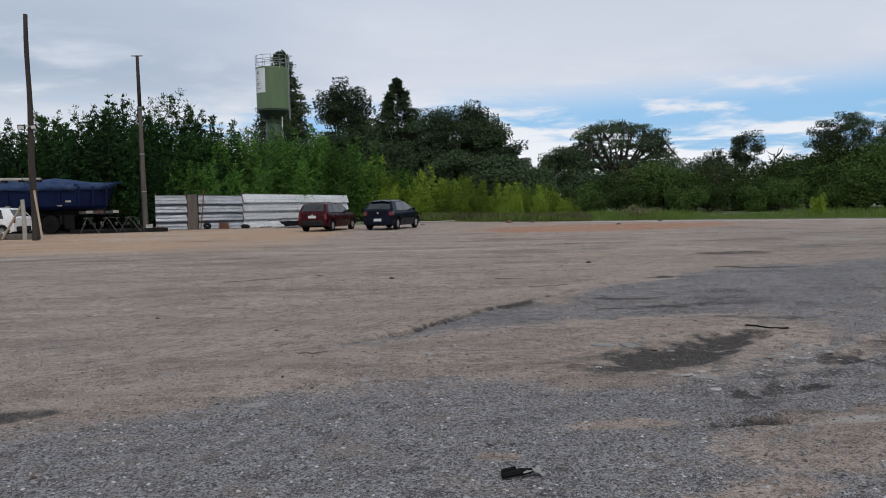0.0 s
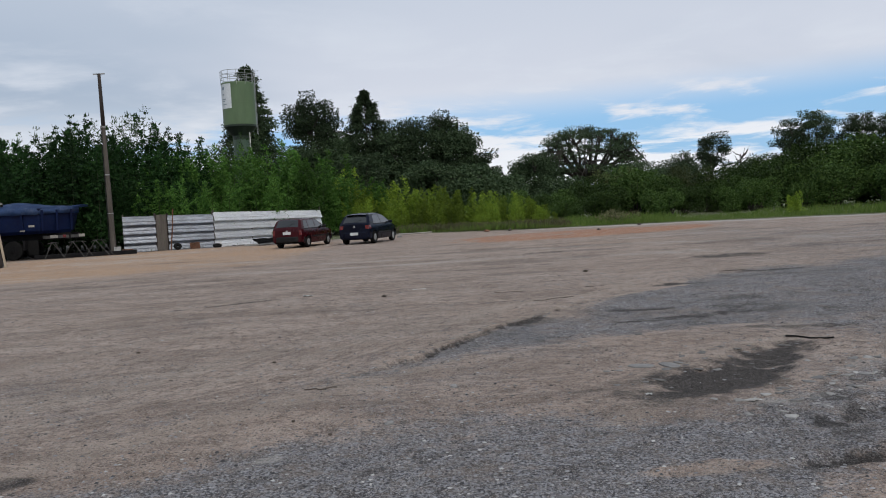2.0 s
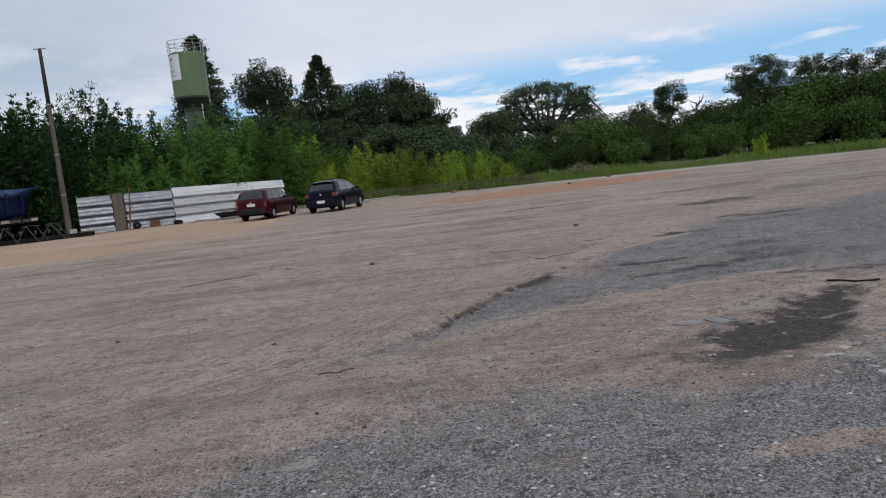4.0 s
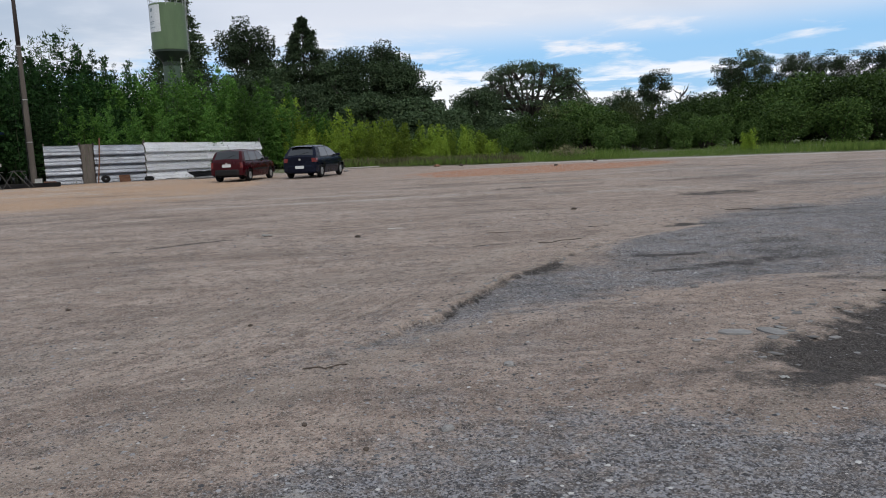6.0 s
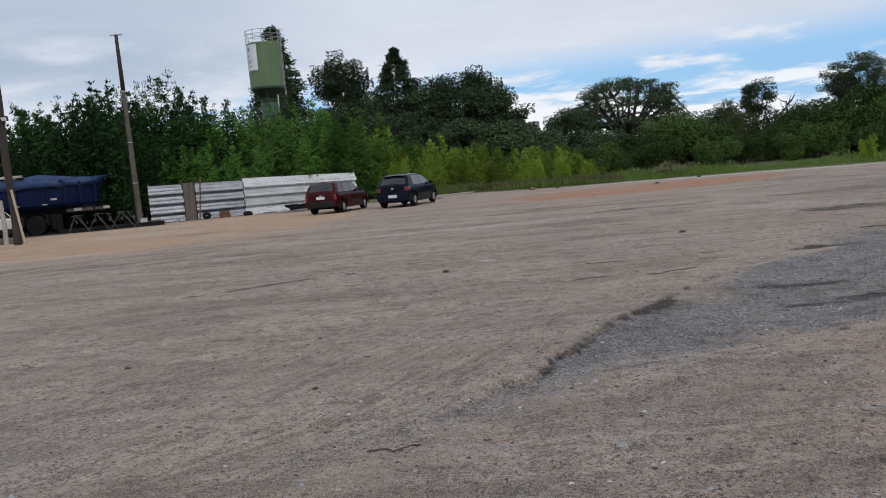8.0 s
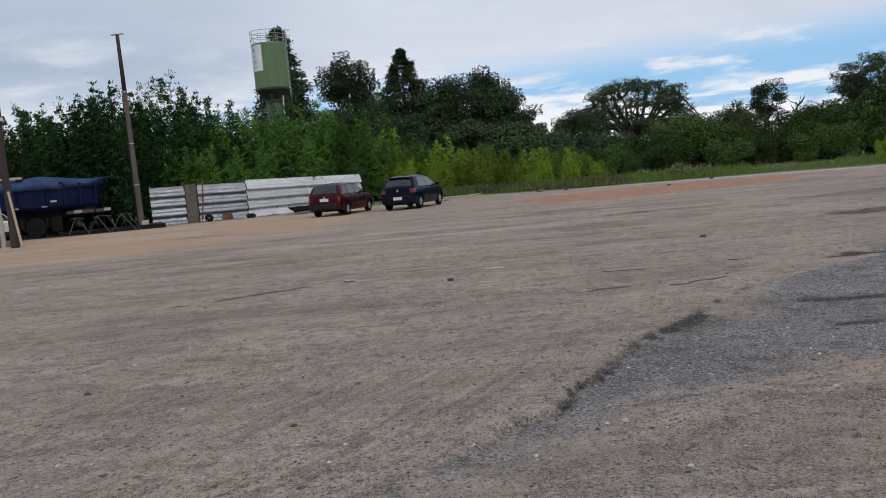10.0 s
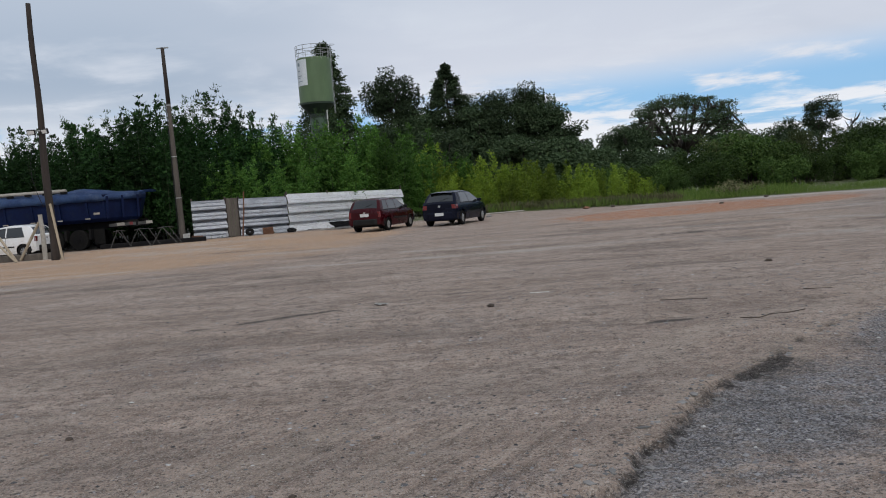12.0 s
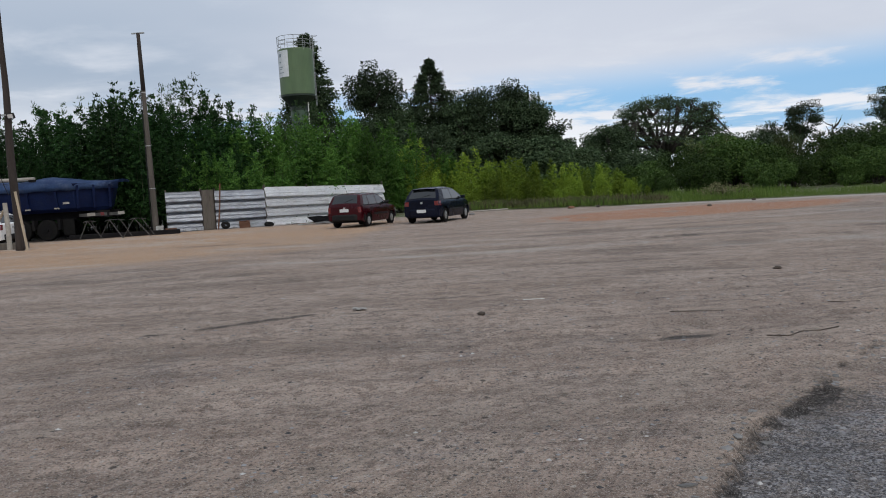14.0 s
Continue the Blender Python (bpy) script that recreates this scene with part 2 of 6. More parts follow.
    dirt = n_mix(nt, n_ramp(nt, tracks, 0.0, 1.0, 0, 0.6), dirt, (0.40, 0.335, 0.275))
    col = lay(dirt, clay, "clay", 0.2, 0.9, 0.85)
    iron = n_mix(nt, n_ramp(nt, crust, 0.4, 0.6), (0.33, 0.122, 0.052), (0.45, 0.24, 0.14))
    col = lay(col, iron, "red", 0.15, 0.9, 0.85)
    # loose clods, a few to the square metre
    lump = nt.nodes.new("ShaderNodeTexVoronoi")
    lump.inputs["Scale"].default_value = 4.5
    nt.links.new(tc.outputs["Object"], lump.inputs["Vector"])
    pick = nt.nodes.new("ShaderNodeSeparateColor")
    nt.links.new(lump.outputs["Color"], pick.inputs[0])
    clod = n_math(nt, "MULTIPLY", n_ramp(nt, n_math(nt, "ADD", lump.outputs["Distance"], n_math(nt, "MULTIPLY", patch, 0.12)), 0.2, 0.14), n_ramp(nt, pick.outputs[0], 0.56, 0.62))
    grain = nt.nodes.new("ShaderNodeTexVoronoi")
    grain.inputs["Scale"].default_value = 12
    nt.links.new(tc.outputs["Object"], grain.inputs["Vector"])
    sort = nt.nodes.new("ShaderNodeSeparateColor")
    nt.links.new(grain.outputs["Color"], sort.inputs[0])
    small = n_ramp(nt, grain.outputs["Distance"], 0.2, 0.13)
    col = n_mix(nt, n_math(nt, "MULTIPLY", small, n_ramp(nt, sort.outputs[0], 0.6, 0.66, 0, 0.75)), col, (0.07, 0.058, 0.05))
    col = n_mix(nt, n_math(nt, "MULTIPLY", small, n_ramp(nt, sort.outputs[1], 0.8, 0.85, 0, 0.7)), col, (0.52, 0.47, 0.42))
    col = n_mix(nt, n_math(nt, "MULTIPLY", clod, 0.8), col, (0.055, 0.046, 0.04))
    col = lay(col, grav, "gravel", 0.2, 0.85, 0.9)
    col = lay(col, (0.46, 0.43, 0.39), "pale", 0.35, 0.9, 0.75)
    col = lay(col, weed, "weed", 0.4, 0.6)
    col = n_mix(nt, n_ramp(nt, speck, 0.56, 0.63, 0, 0.8), col, (0.50, 0.455, 0.415))
    col = n_mix(nt, n_ramp(nt, grit, 0.54, 0.63, 0, 0.85), col, (0.05, 0.043, 0.039))
    # the dark mask holds dark soil and also painted shade
    soil_and_shade = attr("dark")
    col = n_mix(nt, n_ramp(nt, n_math(nt, "MULTIPLY", soil_and_shade, n_math(nt, "ADD", n_math(nt, "MULTIPLY", ragged, 1.25), 1.0)), 0.1, 1.0, 0, 0.94), col, dark)
    nt.links.new(col, bsdf.inputs["Base Color"])
    bsdf.inputs["Roughness"].default_value = 0.95
    bsdf.inputs["Specular IOR Level"].default_value = 0.2
    h = n_math(nt, "ADD", n_math(nt, "MULTIPLY", grit, 0.7), n_math(nt, "MULTIPLY", bw.outputs[0], n_math(nt, "MULTIPLY", attr("gravel"), 0.7)))
    h = n_math(nt, "ADD", n_math(nt, "ADD", h, n_math(nt, "SUBTRACT", n_math(nt, "MULTIPLY", body, 0.35), n_math(nt, "MULTIPLY", groove, 0.45))), n_math(nt, "ADD", n_math(nt, "MULTIPLY", mid, 1.2), n_math(nt, "MULTIPLY", crust, -1.0)))
    n_bump(nt, bsdf, h, 1.0, 0.03)
    return m


def chips_material():
    m, nt, bsdf, _ = nodes_of("crushed_stone")
    geo = nt.nodes.new("ShaderNodeNewGeometry")
    rnd = geo.outputs["Random Per Island"]
    col = n_mix(nt, n_ramp(nt, rnd, 0.0, 0.9), (0.04, 0.039, 0.041), (0.27, 0.268, 0.272))
    col = n_mix(nt, n_ramp(nt, rnd, 0.91, 0.95), col, (0.44, 0.43, 0.415))
    nt.links.new(col, bsdf.inputs["Base Color"])
    bsdf.inputs["Roughness"].default_value = 0.9
    return m


M = {
    "ground": ground_material(),
    "bamboo": leaf_material("bamboo_leaf", (0.009, 0.032, 0.009), (0.034, 0.084, 0.02), (0.016, 0.048, 0.013), 0.12),
    "young": leaf_material("young_bamboo_leaf", (0.08, 0.155, 0.018), (0.26, 0.335, 0.042), (0.14, 0.22, 0.026), 0.26),
    "mid_green": leaf_material("mid_bamboo_leaf", (0.036, 0.10, 0.019), (0.115, 0.225, 0.042), (0.06, 0.145, 0.027), 0.22),
    "tip": leaf_material("pale_bamboo_leaf", (0.03, 0.062, 0.022), (0.07, 0.115, 0.04), (0.045, 0.085, 0.03), 0.3),
    "dark_leaf": leaf_material("dark_tree_leaf", (0.034, 0.058, 0.029), (0.072, 0.105, 0.05), (0.042, 0.07, 0.034), 0.12),
    "conifer": leaf_material("conifer_needle", (0.03, 0.05, 0.027), (0.058, 0.084, 0.04), (0.04, 0.06, 0.03), 0.1),
    "shrub": leaf_material("shrub_leaf", (0.024, 0.055, 0.013), (0.075, 0.12, 0.028), (0.042, 0.078, 0.02), 0.14),
    "dry": leaf_material("dry_stalk", (0.10, 0.105, 0.05), (0.16, 0.14, 0.08), (0.08, 0.10, 0.04), 0.2),
    "cane": leaf_material("cane_leaf", (0.05, 0.075, 0.026), (0.12, 0.14, 0.055), (0.08, 0.10, 0.04), 0.2),
    "grass": leaf_material("grass_blade", (0.055, 0.11, 0.02), (0.14, 0.19, 0.045), (0.085, 0.13, 0.03), 0.2),
    "bark": surface("bark", (0.03, 0.026, 0.022), (0.06, 0.05, 0.042), scale=2, fine=18, rough=0.9, bump=0.5, dist=0.03),
    "culm": surface("culm", (0.025, 0.04, 0.014), (0.05, 0.06, 0.022), scale=2, fine=18, rough=0.6),
    "pole_dark": surface("weathered_dark_timber", (0.022, 0.017, 0.015), (0.046, 0.036, 0.031), (0.015, 0.012, 0.011), 1.2, 14, 0.9, bump=0.6, dist=0.02, stretch=(4, 4, 0.5)),
    "pole_pale": surface("weathered_pale_timber", (0.075, 0.064, 0.054), (0.125, 0.11, 0.094), (0.045, 0.038, 0.032), 1.2, 14, 0.9, bump=0.5, dist=0.02, stretch=(4, 4, 0.5)),
    "plank": surface("raw_plank", (0.3, 0.25, 0.18), (0.42, 0.35, 0.26), (0.16, 0.13, 0.1), 2, 22, 0.85, stretch=(5, 5, 0.6)),
    "zinc_bright": surface("bright_zinc_sheet", (0.80, 0.81, 0.84), (0.90, 0.91, 0.92), (0.5, 0.48, 0.45), 0.9, 9, 0.42, 0.1, 0.12, 0.01, (1, 1, 3), 0.45),
    "zinc_dull": surface("dull_zinc_sheet", (0.30, 0.325, 0.37), (0.47, 0.50, 0.56), (0.2, 0.185, 0.17), 0.8, 8, 0.42, 0.35, 0.2, 0.012, (1, 1, 3), 0.55),
    "rust": surface("rusty_iron", (0.16, 0.075, 0.045), (0.24, 0.12, 0.07), (0.08, 0.05, 0.04), 4, 40, 0.85, 0.1, 0.4),
    "tank_green": surface("green_tank_paint", (0.10, 0.155, 0.075), (0.115, 0.172, 0.083), (0.08, 0.12, 0.062), 0.5, 1.2, 0.45, 0.0, 0, 0.01, (1, 1, 0.35), 0.35, vary=0),
    # the tank's green, darkened for the shadow on the column
    "tank_column_shaded": surface("shadowed_green_paint", (0.05, 0.085, 0.055), (0.062, 0.10, 0.064), (0.04, 0.065, 0.045), 0.6, 1.2, 0.5, 0.0, 0, vary=0),
    # shade of the downward-facing cone, painted in as a darker green
    "tank_underside_shade": surface("shaded_underside_green", (0.016, 0.028, 0.018), (0.024, 0.04, 0.024), (0.014, 0.022, 0.015), 0.8, 9, 0.5, 0.0, 0.05, vary=0),
    "sign_white": surface("white_sign_film", (0.62, 0.65, 0.66), (0.7, 0.72, 0.73), (0.5, 0.52, 0.5), 0.8, 12, 0.5, bump=0.02, vary=0),
    "ink": surface("grey_sign_print", (0.22, 0.28, 0.3), (0.28, 0.33, 0.35), scale=3, rough=0.6, bump=0, vary=0),
    "steel": surface("grey_galvanised_steel", (0.3, 0.31, 0.3), (0.42, 0.43, 0.42), (0.2, 0.17, 0.14), 3, 30, 0.5, 0.6, 0.1),
    "old_steel": surface("dull_stained_steel", (0.05, 0.048, 0.046), (0.09, 0.086, 0.08), (0.05, 0.04, 0.034), 3, 30, 0.6, 0.3, 0.1),
    "tarp": surface("blue_tarpaulin", (0.002, 0.006, 0.032), (0.004, 0.012, 0.052), (0.012, 0.02, 0.042), 1.1, 14, 0.6, 0.0, 0.4, 0.03, dirty=0.4, vary=0, spec=0.15),
    # paler blue and pale blotches: light on the cover's top, put into the colour
    "tarp_top": surface("top_lit_blue_tarpaulin", (0.025, 0.06, 0.18), (0.07, 0.13, 0.28), (0.16, 0.21, 0.31), 1.0, 14, 0.6, 0.0, 0.4, 0.03, dirty=0.5, vary=0),
    "chassis": surface("near_black_chassis_paint", (0.009, 0.009, 0.01), (0.018, 0.017, 0.017), (0.02, 0.017, 0.014), 2.5, 30, 0.85, 0.0, 0.3, spec=0.08),
    "rubber": surface("tyre_rubber", (0.009, 0.009, 0.009), (0.015, 0.0145, 0.014), (0.026, 0.022, 0.018), 5, 60, 0.9, bump=0.2, spec=0.1),
    "rim": surface("dusty_alloy_rim", (0.32, 0.32, 0.32), (0.45, 0.45, 0.44), (0.14, 0.12, 0.1), 6, 40, 0.4, 0.7, 0.05),
    "car_red": surface("dark_red_car_paint", (0.03, 0.0012, 0.0035), (0.042, 0.002, 0.005), (0.05, 0.02, 0.016), 1.5, 30, 0.25, 0.0, 0.0, 0.004, dirty=0.1, coat=0.1, vary=0, spec=0.15),
    "car_blue": surface("near_black_blue_car_paint", (0.002, 0.0035, 0.011), (0.004, 0.006, 0.016), (0.02, 0.019, 0.018), 1.5, 30, 0.22, 0.0, 0.0, 0.004, dirty=0.03, coat=0.1, vary=0, spec=0.1),
    "car_white": surface("white_car_paint", (0.66, 0.66, 0.65), (0.74, 0.74, 0.73), (0.45, 0.4, 0.33), 1.2, 30, 0.35, 0, 0.02, 0.004, dirty=0.3, coat=0.6, vary=0),
    "black_plastic": surface("black_bumper_plastic", (0.009, 0.009, 0.0095), (0.016, 0.016, 0.016), (0.03, 0.026, 0.022), 3, 40, 0.6, bump=0.1, spec=0.2),
    "car_glass": glass_material("car_window_glass", (0.012, 0.014, 0.015)),
    "red_lens": surface("red_lamp_lens", (0.11, 0.006, 0.007), (0.16, 0.01, 0.01), scale=8, rough=0.2, bump=0.05, coat=0.8),
    "clear_lens": surface("clear_lamp_lens", (0.55, 0.56, 0.56), (0.68, 0.68, 0.67), scale=8, rough=0.2, bump=0.05, coat=0.8),
    "plate": surface("pale_number_plate", (0.55, 0.56, 0.56), (0.62, 0.63, 0.63), scale=9, rough=0.4, bump=0, vary=0),
    "stone": surface("grey_stone", (0.21, 0.205, 0.2), (0.33, 0.32, 0.305), (0.14, 0.125, 0.11), 6, 60, 0.9, bump=0.5, vary=0.3),
    "asphalt": surface("broken_asphalt", (0.155, 0.15, 0.145), (0.26, 0.25, 0.238), (0.10, 0.092, 0.085), 6, 70, 0.92, bump=0.6, dist=0.01, vary=0.25),
    "pale_stone": surface("pale_broken_stone", (0.27, 0.26, 0.245), (0.42, 0.405, 0.38), (0.17, 0.155, 0.14), 6, 70, 0.92, bump=0.5, dist=0.01, vary=0.3),
    "chips": chips_material(),
    "twig": surface("dark_twig", (0.055, 0.042, 0.033), (0.09, 0.07, 0.055), scale=8, fine=50, rough=0.9),
    "paper": surface("dirty_white_scrap", (0.5, 0.5, 0.48), (0.62, 0.61, 0.58), (0.3, 0.27, 0.23), 14, 60, 0.8),
    "concrete": surface("rough_concrete", (0.26, 0.24, 0.21), (0.36, 0.34, 0.3), (0.15, 0.13, 0.11), 3, 30, 0.9, bump=0.5),
    "pvc": surface("pale_pipe", (0.5, 0.5, 0.47), (0.6, 0.6, 0.56), (0.3, 0.26, 0.2), 3, 30, 0.5, bump=0.05),
}

# ---- building helpers ----


def part(name, bm, material, parent=None, label="", smooth=False):
    me = bpy.data.meshes.new(name)
    bm.normal_update()
    bm.to_mesh(me)
    bm.free()
    me.materials.append(M[material])
    if smooth:
        me.shade_smooth()
    ob = new(name, me)
    ob.parent = parent
    return tagged(ob, label)


def thing(name, label, category, group="", m=None, kind=""):
    ob = new(name)
    ob.empty_display_size = 0.2
    if m is not None:
        ob.matrix_basis = m
    return tagged(ob, label, category, group, kind)


def bevelled(ob, width=0.02, segments=2, angle=35):
    b = ob.modifiers.new("edges", "BEVEL")
    b.width, b.segments, b.limit_method, b.angle_limit = width, segments, "ANGLE", radians(angle)
    return ob


def box(bm, cx, cy, cz, sx, sy, sz, rz=0.0, rx=0.0, ry=0.0):
    m = pose(cx, cy, cz, rx, ry, rz) @ Matrix.Diagonal((sx, sy, sz, 1))
    return bmesh.ops.create_cube(bm, size=1, matrix=m)["verts"]


def tube(bm, pts, radii, seg=8, cap=True):
    """A tapered tube along points."""
    pts = [Vector(p) for p in pts]
    if isinstance(radii, (int, float)):
        radii = [radii] * len(pts)
    rings = []
    for i, p in enumerate(pts):
        d = (pts[min(i + 1, len(pts) - 1)] - pts[max(i - 1, 0)]).normalized()
        a = d.cross(Vector((0, 0, 1)) if abs(d.z) < 0.9 else Vector((1, 0, 0))).normalized()
        b = d.cross(a)
        rings.append([bm.verts.new(p + (a * math.cos(2 * math.pi * k / seg) + b * math.sin(2 * math.pi * k / seg)) * radii[i]) for k in range(seg)])
    for r, s in zip(rings, rings[1:]):
        for k in range(seg):
            bm.faces.new((r[k], s[k], s[(k + 1) % seg], r[(k + 1) % seg]))
    if cap:
        bm.faces.new(rings[0])
        bm.faces.new(rings[-1][::-1])
    return rings


def lathe(bm, profile, seg=32):
    """A solid of revolution round z from (radius, height) pairs."""
    rings = [[bm.verts.new((r * math.cos(2 * math.pi * k / seg), r * math.sin(2 * math.pi * k / seg), z)) for k in range(seg)] for r, z in profile]
    for r, s in zip(rings, rings[1:]):
        for k in range(seg):
            bm.faces.new((r[k], r[(k + 1) % seg], s[(k + 1) % seg], s[k]))
    bm.faces.new(rings[0][::-1])
    bm.faces.new(rings[-1])


def plate(bm, pts, thick):
    """A flat solid on the given corners, thick along its normal."""
    pts = [Vector(p) for p in pts]
    n = (pts[1] - pts[0]).cross(pts[-1] - pts[0]).normalized() * thick
    a, b = [bm.verts.new(p) for p in pts], [bm.verts.new(p + n) for p in pts]
    bm.faces.new(a[::-1])
    bm.faces.new(b)
    for k in range(len(pts)):
        j = (k + 1) % len(pts)
        bm.faces.new((a[k], a[j], b[j], b[k]))


def prism(bm, outline, x0, x1):
    """An outline of (y, z) drawn out along x."""
    a, b = [bm.verts.new((x0, y, z)) for y, z in outline], [bm.verts.new((x1, y, z)) for y, z in outline]
    bm.faces.new(a)
    bm.faces.new(b[::-1])
    for k in range(len(outline)):
        j = (k + 1) % len(outline)
        bm.faces.new((a[k], b[k], b[j], a[j]))


def np_mesh(name, verts, faces, material, parent=None, label=""):
    me = bpy.data.meshes.new(name)
    me.from_pydata(verts.tolist(), [], faces.tolist())
    me.materials.append(M[material])
    ob = new(name, me)
    ob.parent = parent
    return tagged(ob, label)


def leaf_arrays(points, rng, length, width, droop=0.3, along=None, loose=0.55):
    """Folded leaves at points: four corners each, turned every way."""
    n = len(points)
    d = rng.normal(size=(n, 3)) if along is None else along + rng.normal(size=(n, 3)) * loose
    d[:, 2] -= droop
    d /= np.linalg.norm(d, axis=1, keepdims=True)
    s = np.cross(d, rng.normal(size=(n, 3)) * 0.75 + np.array([0.0, 0.0, 1.0]))
    s /= np.linalg.norm(s, axis=1, keepdims=True) + 1e-9
    ln = length * rng.uniform(0.6, 1.3, (n, 1))
    wd = width * rng.uniform(0.7, 1.3, (n, 1)) * 0.5
    up = np.cross(s, d) * wd * 0.4
    mid = points + d * ln * 0.45
    v = np.stack([points, mid + s * wd + up, points + d * ln, mid - s * wd + up], 1).reshape(-1, 3)
    return v, np.arange(4 * n).reshape(-1, 4)


def blade_arrays(points, rng, length, width, droop=0.3, along=None, loose=0.55):
    """Narrow leaves far off: three corners each, broad at the stalk."""
    v, f = leaf_arrays(points, rng, length, width, droop, along, loose)
    v = v.reshape(-1, 4, 3)[:, 1:].reshape(-1, 3)
    return v, np.arange(len(v)).reshape(-1, 3)

# ---- ground: one sheet, finer where the camera passes ----


def smooth(x, lo, hi):
    t = np.clip((x - lo) / (hi - lo), 0, 1)
    return t * t * (3 - 2 * t)


def fractal(x, y, seed, octaves=4):
    """Smooth value noise on arrays, between 0 and 1."""
    out, amp, total = np.zeros_like(x), 1.0, 0.0
    for o in range(octaves):
        rng = np.random.default_rng(seed + o)
        grid = rng.random((64, 64))
        fx, fy = np.floor(x).astype(int), np.floor(y).astype(int)
        u, v = x - fx, y - fy
        u, v = u * u * (3 - 2 * u), v * v * (3 - 2 * v)
        a, b = grid[fx % 64, fy % 64], grid[(fx + 1) % 64, fy % 64]
        c, d = grid[fx % 64, (fy + 1) % 64], grid[(fx + 1) % 64, (fy + 1) % 64]
        out += amp * ((a * (1 - u) + b * u) * (1 - v) + (c * (1 - u) + d * u) * v)
        total += amp
        amp *= 0.5
        x, y = x * 2.03 + 17.3, y * 2.03 + 5.7
    return out / total


def spot(x, y, cx, cy, rx, ry, turn=0.0):
    """1 in the middle of an oval, 0 at its rim and beyond."""
    c, s = math.cos(radians(turn)), math.sin(radians(turn))
    u, v = (x - cx) * c + (y - cy) * s, -(x - cx) * s + (y - cy) * c
    return np.clip(1 - np.sqrt((u / rx) ** 2 + (v / ry) ** 2), 0, 1)


def step_x(y):
    """Where the broken asphalt edge lies: its x at each y."""
    return np.interp(y, [4.0, 5.5, 6.6, 7.4, 8.0, 8.5, 9.05, 9.6, 10.0, 10.5, 10.9, 11.5, 12.1, 13.2], [-4.2, -2.7, -1.6, -0.85, -0.36, -0.08, 0.22, 0.54, 0.74, 1.22, 1.58, 2.02, 2.55, 4.4])


def yard(x, y):
    """Height of the ground and the share of each covering."""
    w1, w2, w3 = fractal(x * 0.9, y * 0.9, 3), fractal(x * 3.1, y * 3.1, 9), fractal(x * 7.3, y * 7.3, 14, 3)
    ex = step_x(y) + (w1 - 0.5) * 0.22 + (w2 - 0.5) * 0.3 + (w3 - 0.5) * 0.22
    u = x - ex
    # a strip of crushed stone lies inside the edge, a worn dirt lane runs below it
    lane_y = np.interp(x, [-1.0, -0.3, 0.35, 1.05, 1.86, 2.42, 4.0], [6.9, 7.29, 8.0, 8.39, 8.85, 8.96, 9.2]) + (w1 - 0.5) * 0.9 + (w2 - 0.5) * 0.5
    far_y = np.interp(x, [1.5, 2.5, 3.6, 4.6, 7.0, 12.0], [11.0, 12.6, 13.7, 14.4, 16.0, 18.0]) + (w1 - 0.5) * 1.6
    strip = smooth(u, -0.03, 0.06) * smooth(y - lane_y, -0.6, 0.8) * smooth(far_y - y, -1.2, 1.6)
    inside = strip * smooth(y, 7.2, 8.2)
    fringe = smooth(np.abs(u + 0.05), 0.55, 0.1) * smooth(y, 5.0, 6.4) * smooth(y, 8.6, 7.8)
    along = fractal(u * 2.1, y * 0.16, 61, 5)
    track = smooth(np.abs(along - 0.5), 0.0, 0.22) * np.sign(along - 0.5) * smooth(y, 19, 11) * 0.5
    near_y = np.interp(x, [-6, -4, -2.6, -2.07, -0.94, 0.1, 0.7, 1.4, 2.2, 3.2, 5.0], [2.6, 3.5, 4.35, 4.8, 5.35, 5.72, 5.68, 5.65, 5.75, 6.3, 7.4]) + (w1 - 0.5) * 0.55 + (w2 - 0.5) * 0.35
    near = smooth(near_y - y, -0.65, 0.85)
    bare = np.maximum.reduce([spot(x, y, 2.75, 4.1, 1.5, 0.75, 35), spot(x, y, 1.4, 4.4, 0.55, 0.16, 5), spot(x, y, 0.62, 3.8, 0.2, 0.13), spot(x, y, 4.2, 5.2, 1.2, 0.5, 30), spot(x, y, 1.9, 3.2, 0.7, 0.25, 20)])
    bare = smooth(bare * 1.4 + (w2 - 0.5) * 0.9 * smooth(bare, 0, 0.25), 0.1, 0.7)
    right = smooth(x - (3.4 + 0.25 * np.abs(y - 8.5)) + (w1 - 0.5) * 2.5, -0.6, 1.2) * smooth(far_y - y, -0.5, 1.5) * 0.7
    gravel = np.maximum.reduce([near * (1 - 0.75 * bare), strip * (0.62 + 0.6 * w1), right, fringe * w2 * 0.9])
    gravel = np.clip(gravel - 0.3 * np.clip(track, 0, 1) + 0.4 * np.clip(-track, 0, 1) * smooth(y, 12, 7) * smooth(y - near_y, 2.2, 0.3), 0, 1)
    grit_patch = smooth(fractal(x * 0.55, y * 0.75, 131, 5), 0.5, 0.66) * smooth(y, 22, 10) * 0.26
    gravel = np.maximum(gravel, grit_patch)
    far_grit = smooth(x, 3, 12) * smooth(y, 14, 18) * smooth(y, 42, 25) * 0.42
    gravel = np.maximum(gravel, far_grit * (0.5 + w1))
    # broken dark line: the ledge's small shadows, put into the colour
    rim = np.exp(-((u - 0.02) / (0.016 + 0.04 * w1)) ** 2) * smooth(y, 7.2, 8.0) * smooth(y, 12.6, 11.8) * smooth(w2 + (w3 - 0.5) * 0.8, 0.32, 0.55)
    soil_and_shade = smooth(np.abs(u - 0.12), 0.42, 0.05) * smooth(y, 9.7, 10.3) * smooth(y, 12.2, 11.6) * (0.4 + 0.9 * w2)
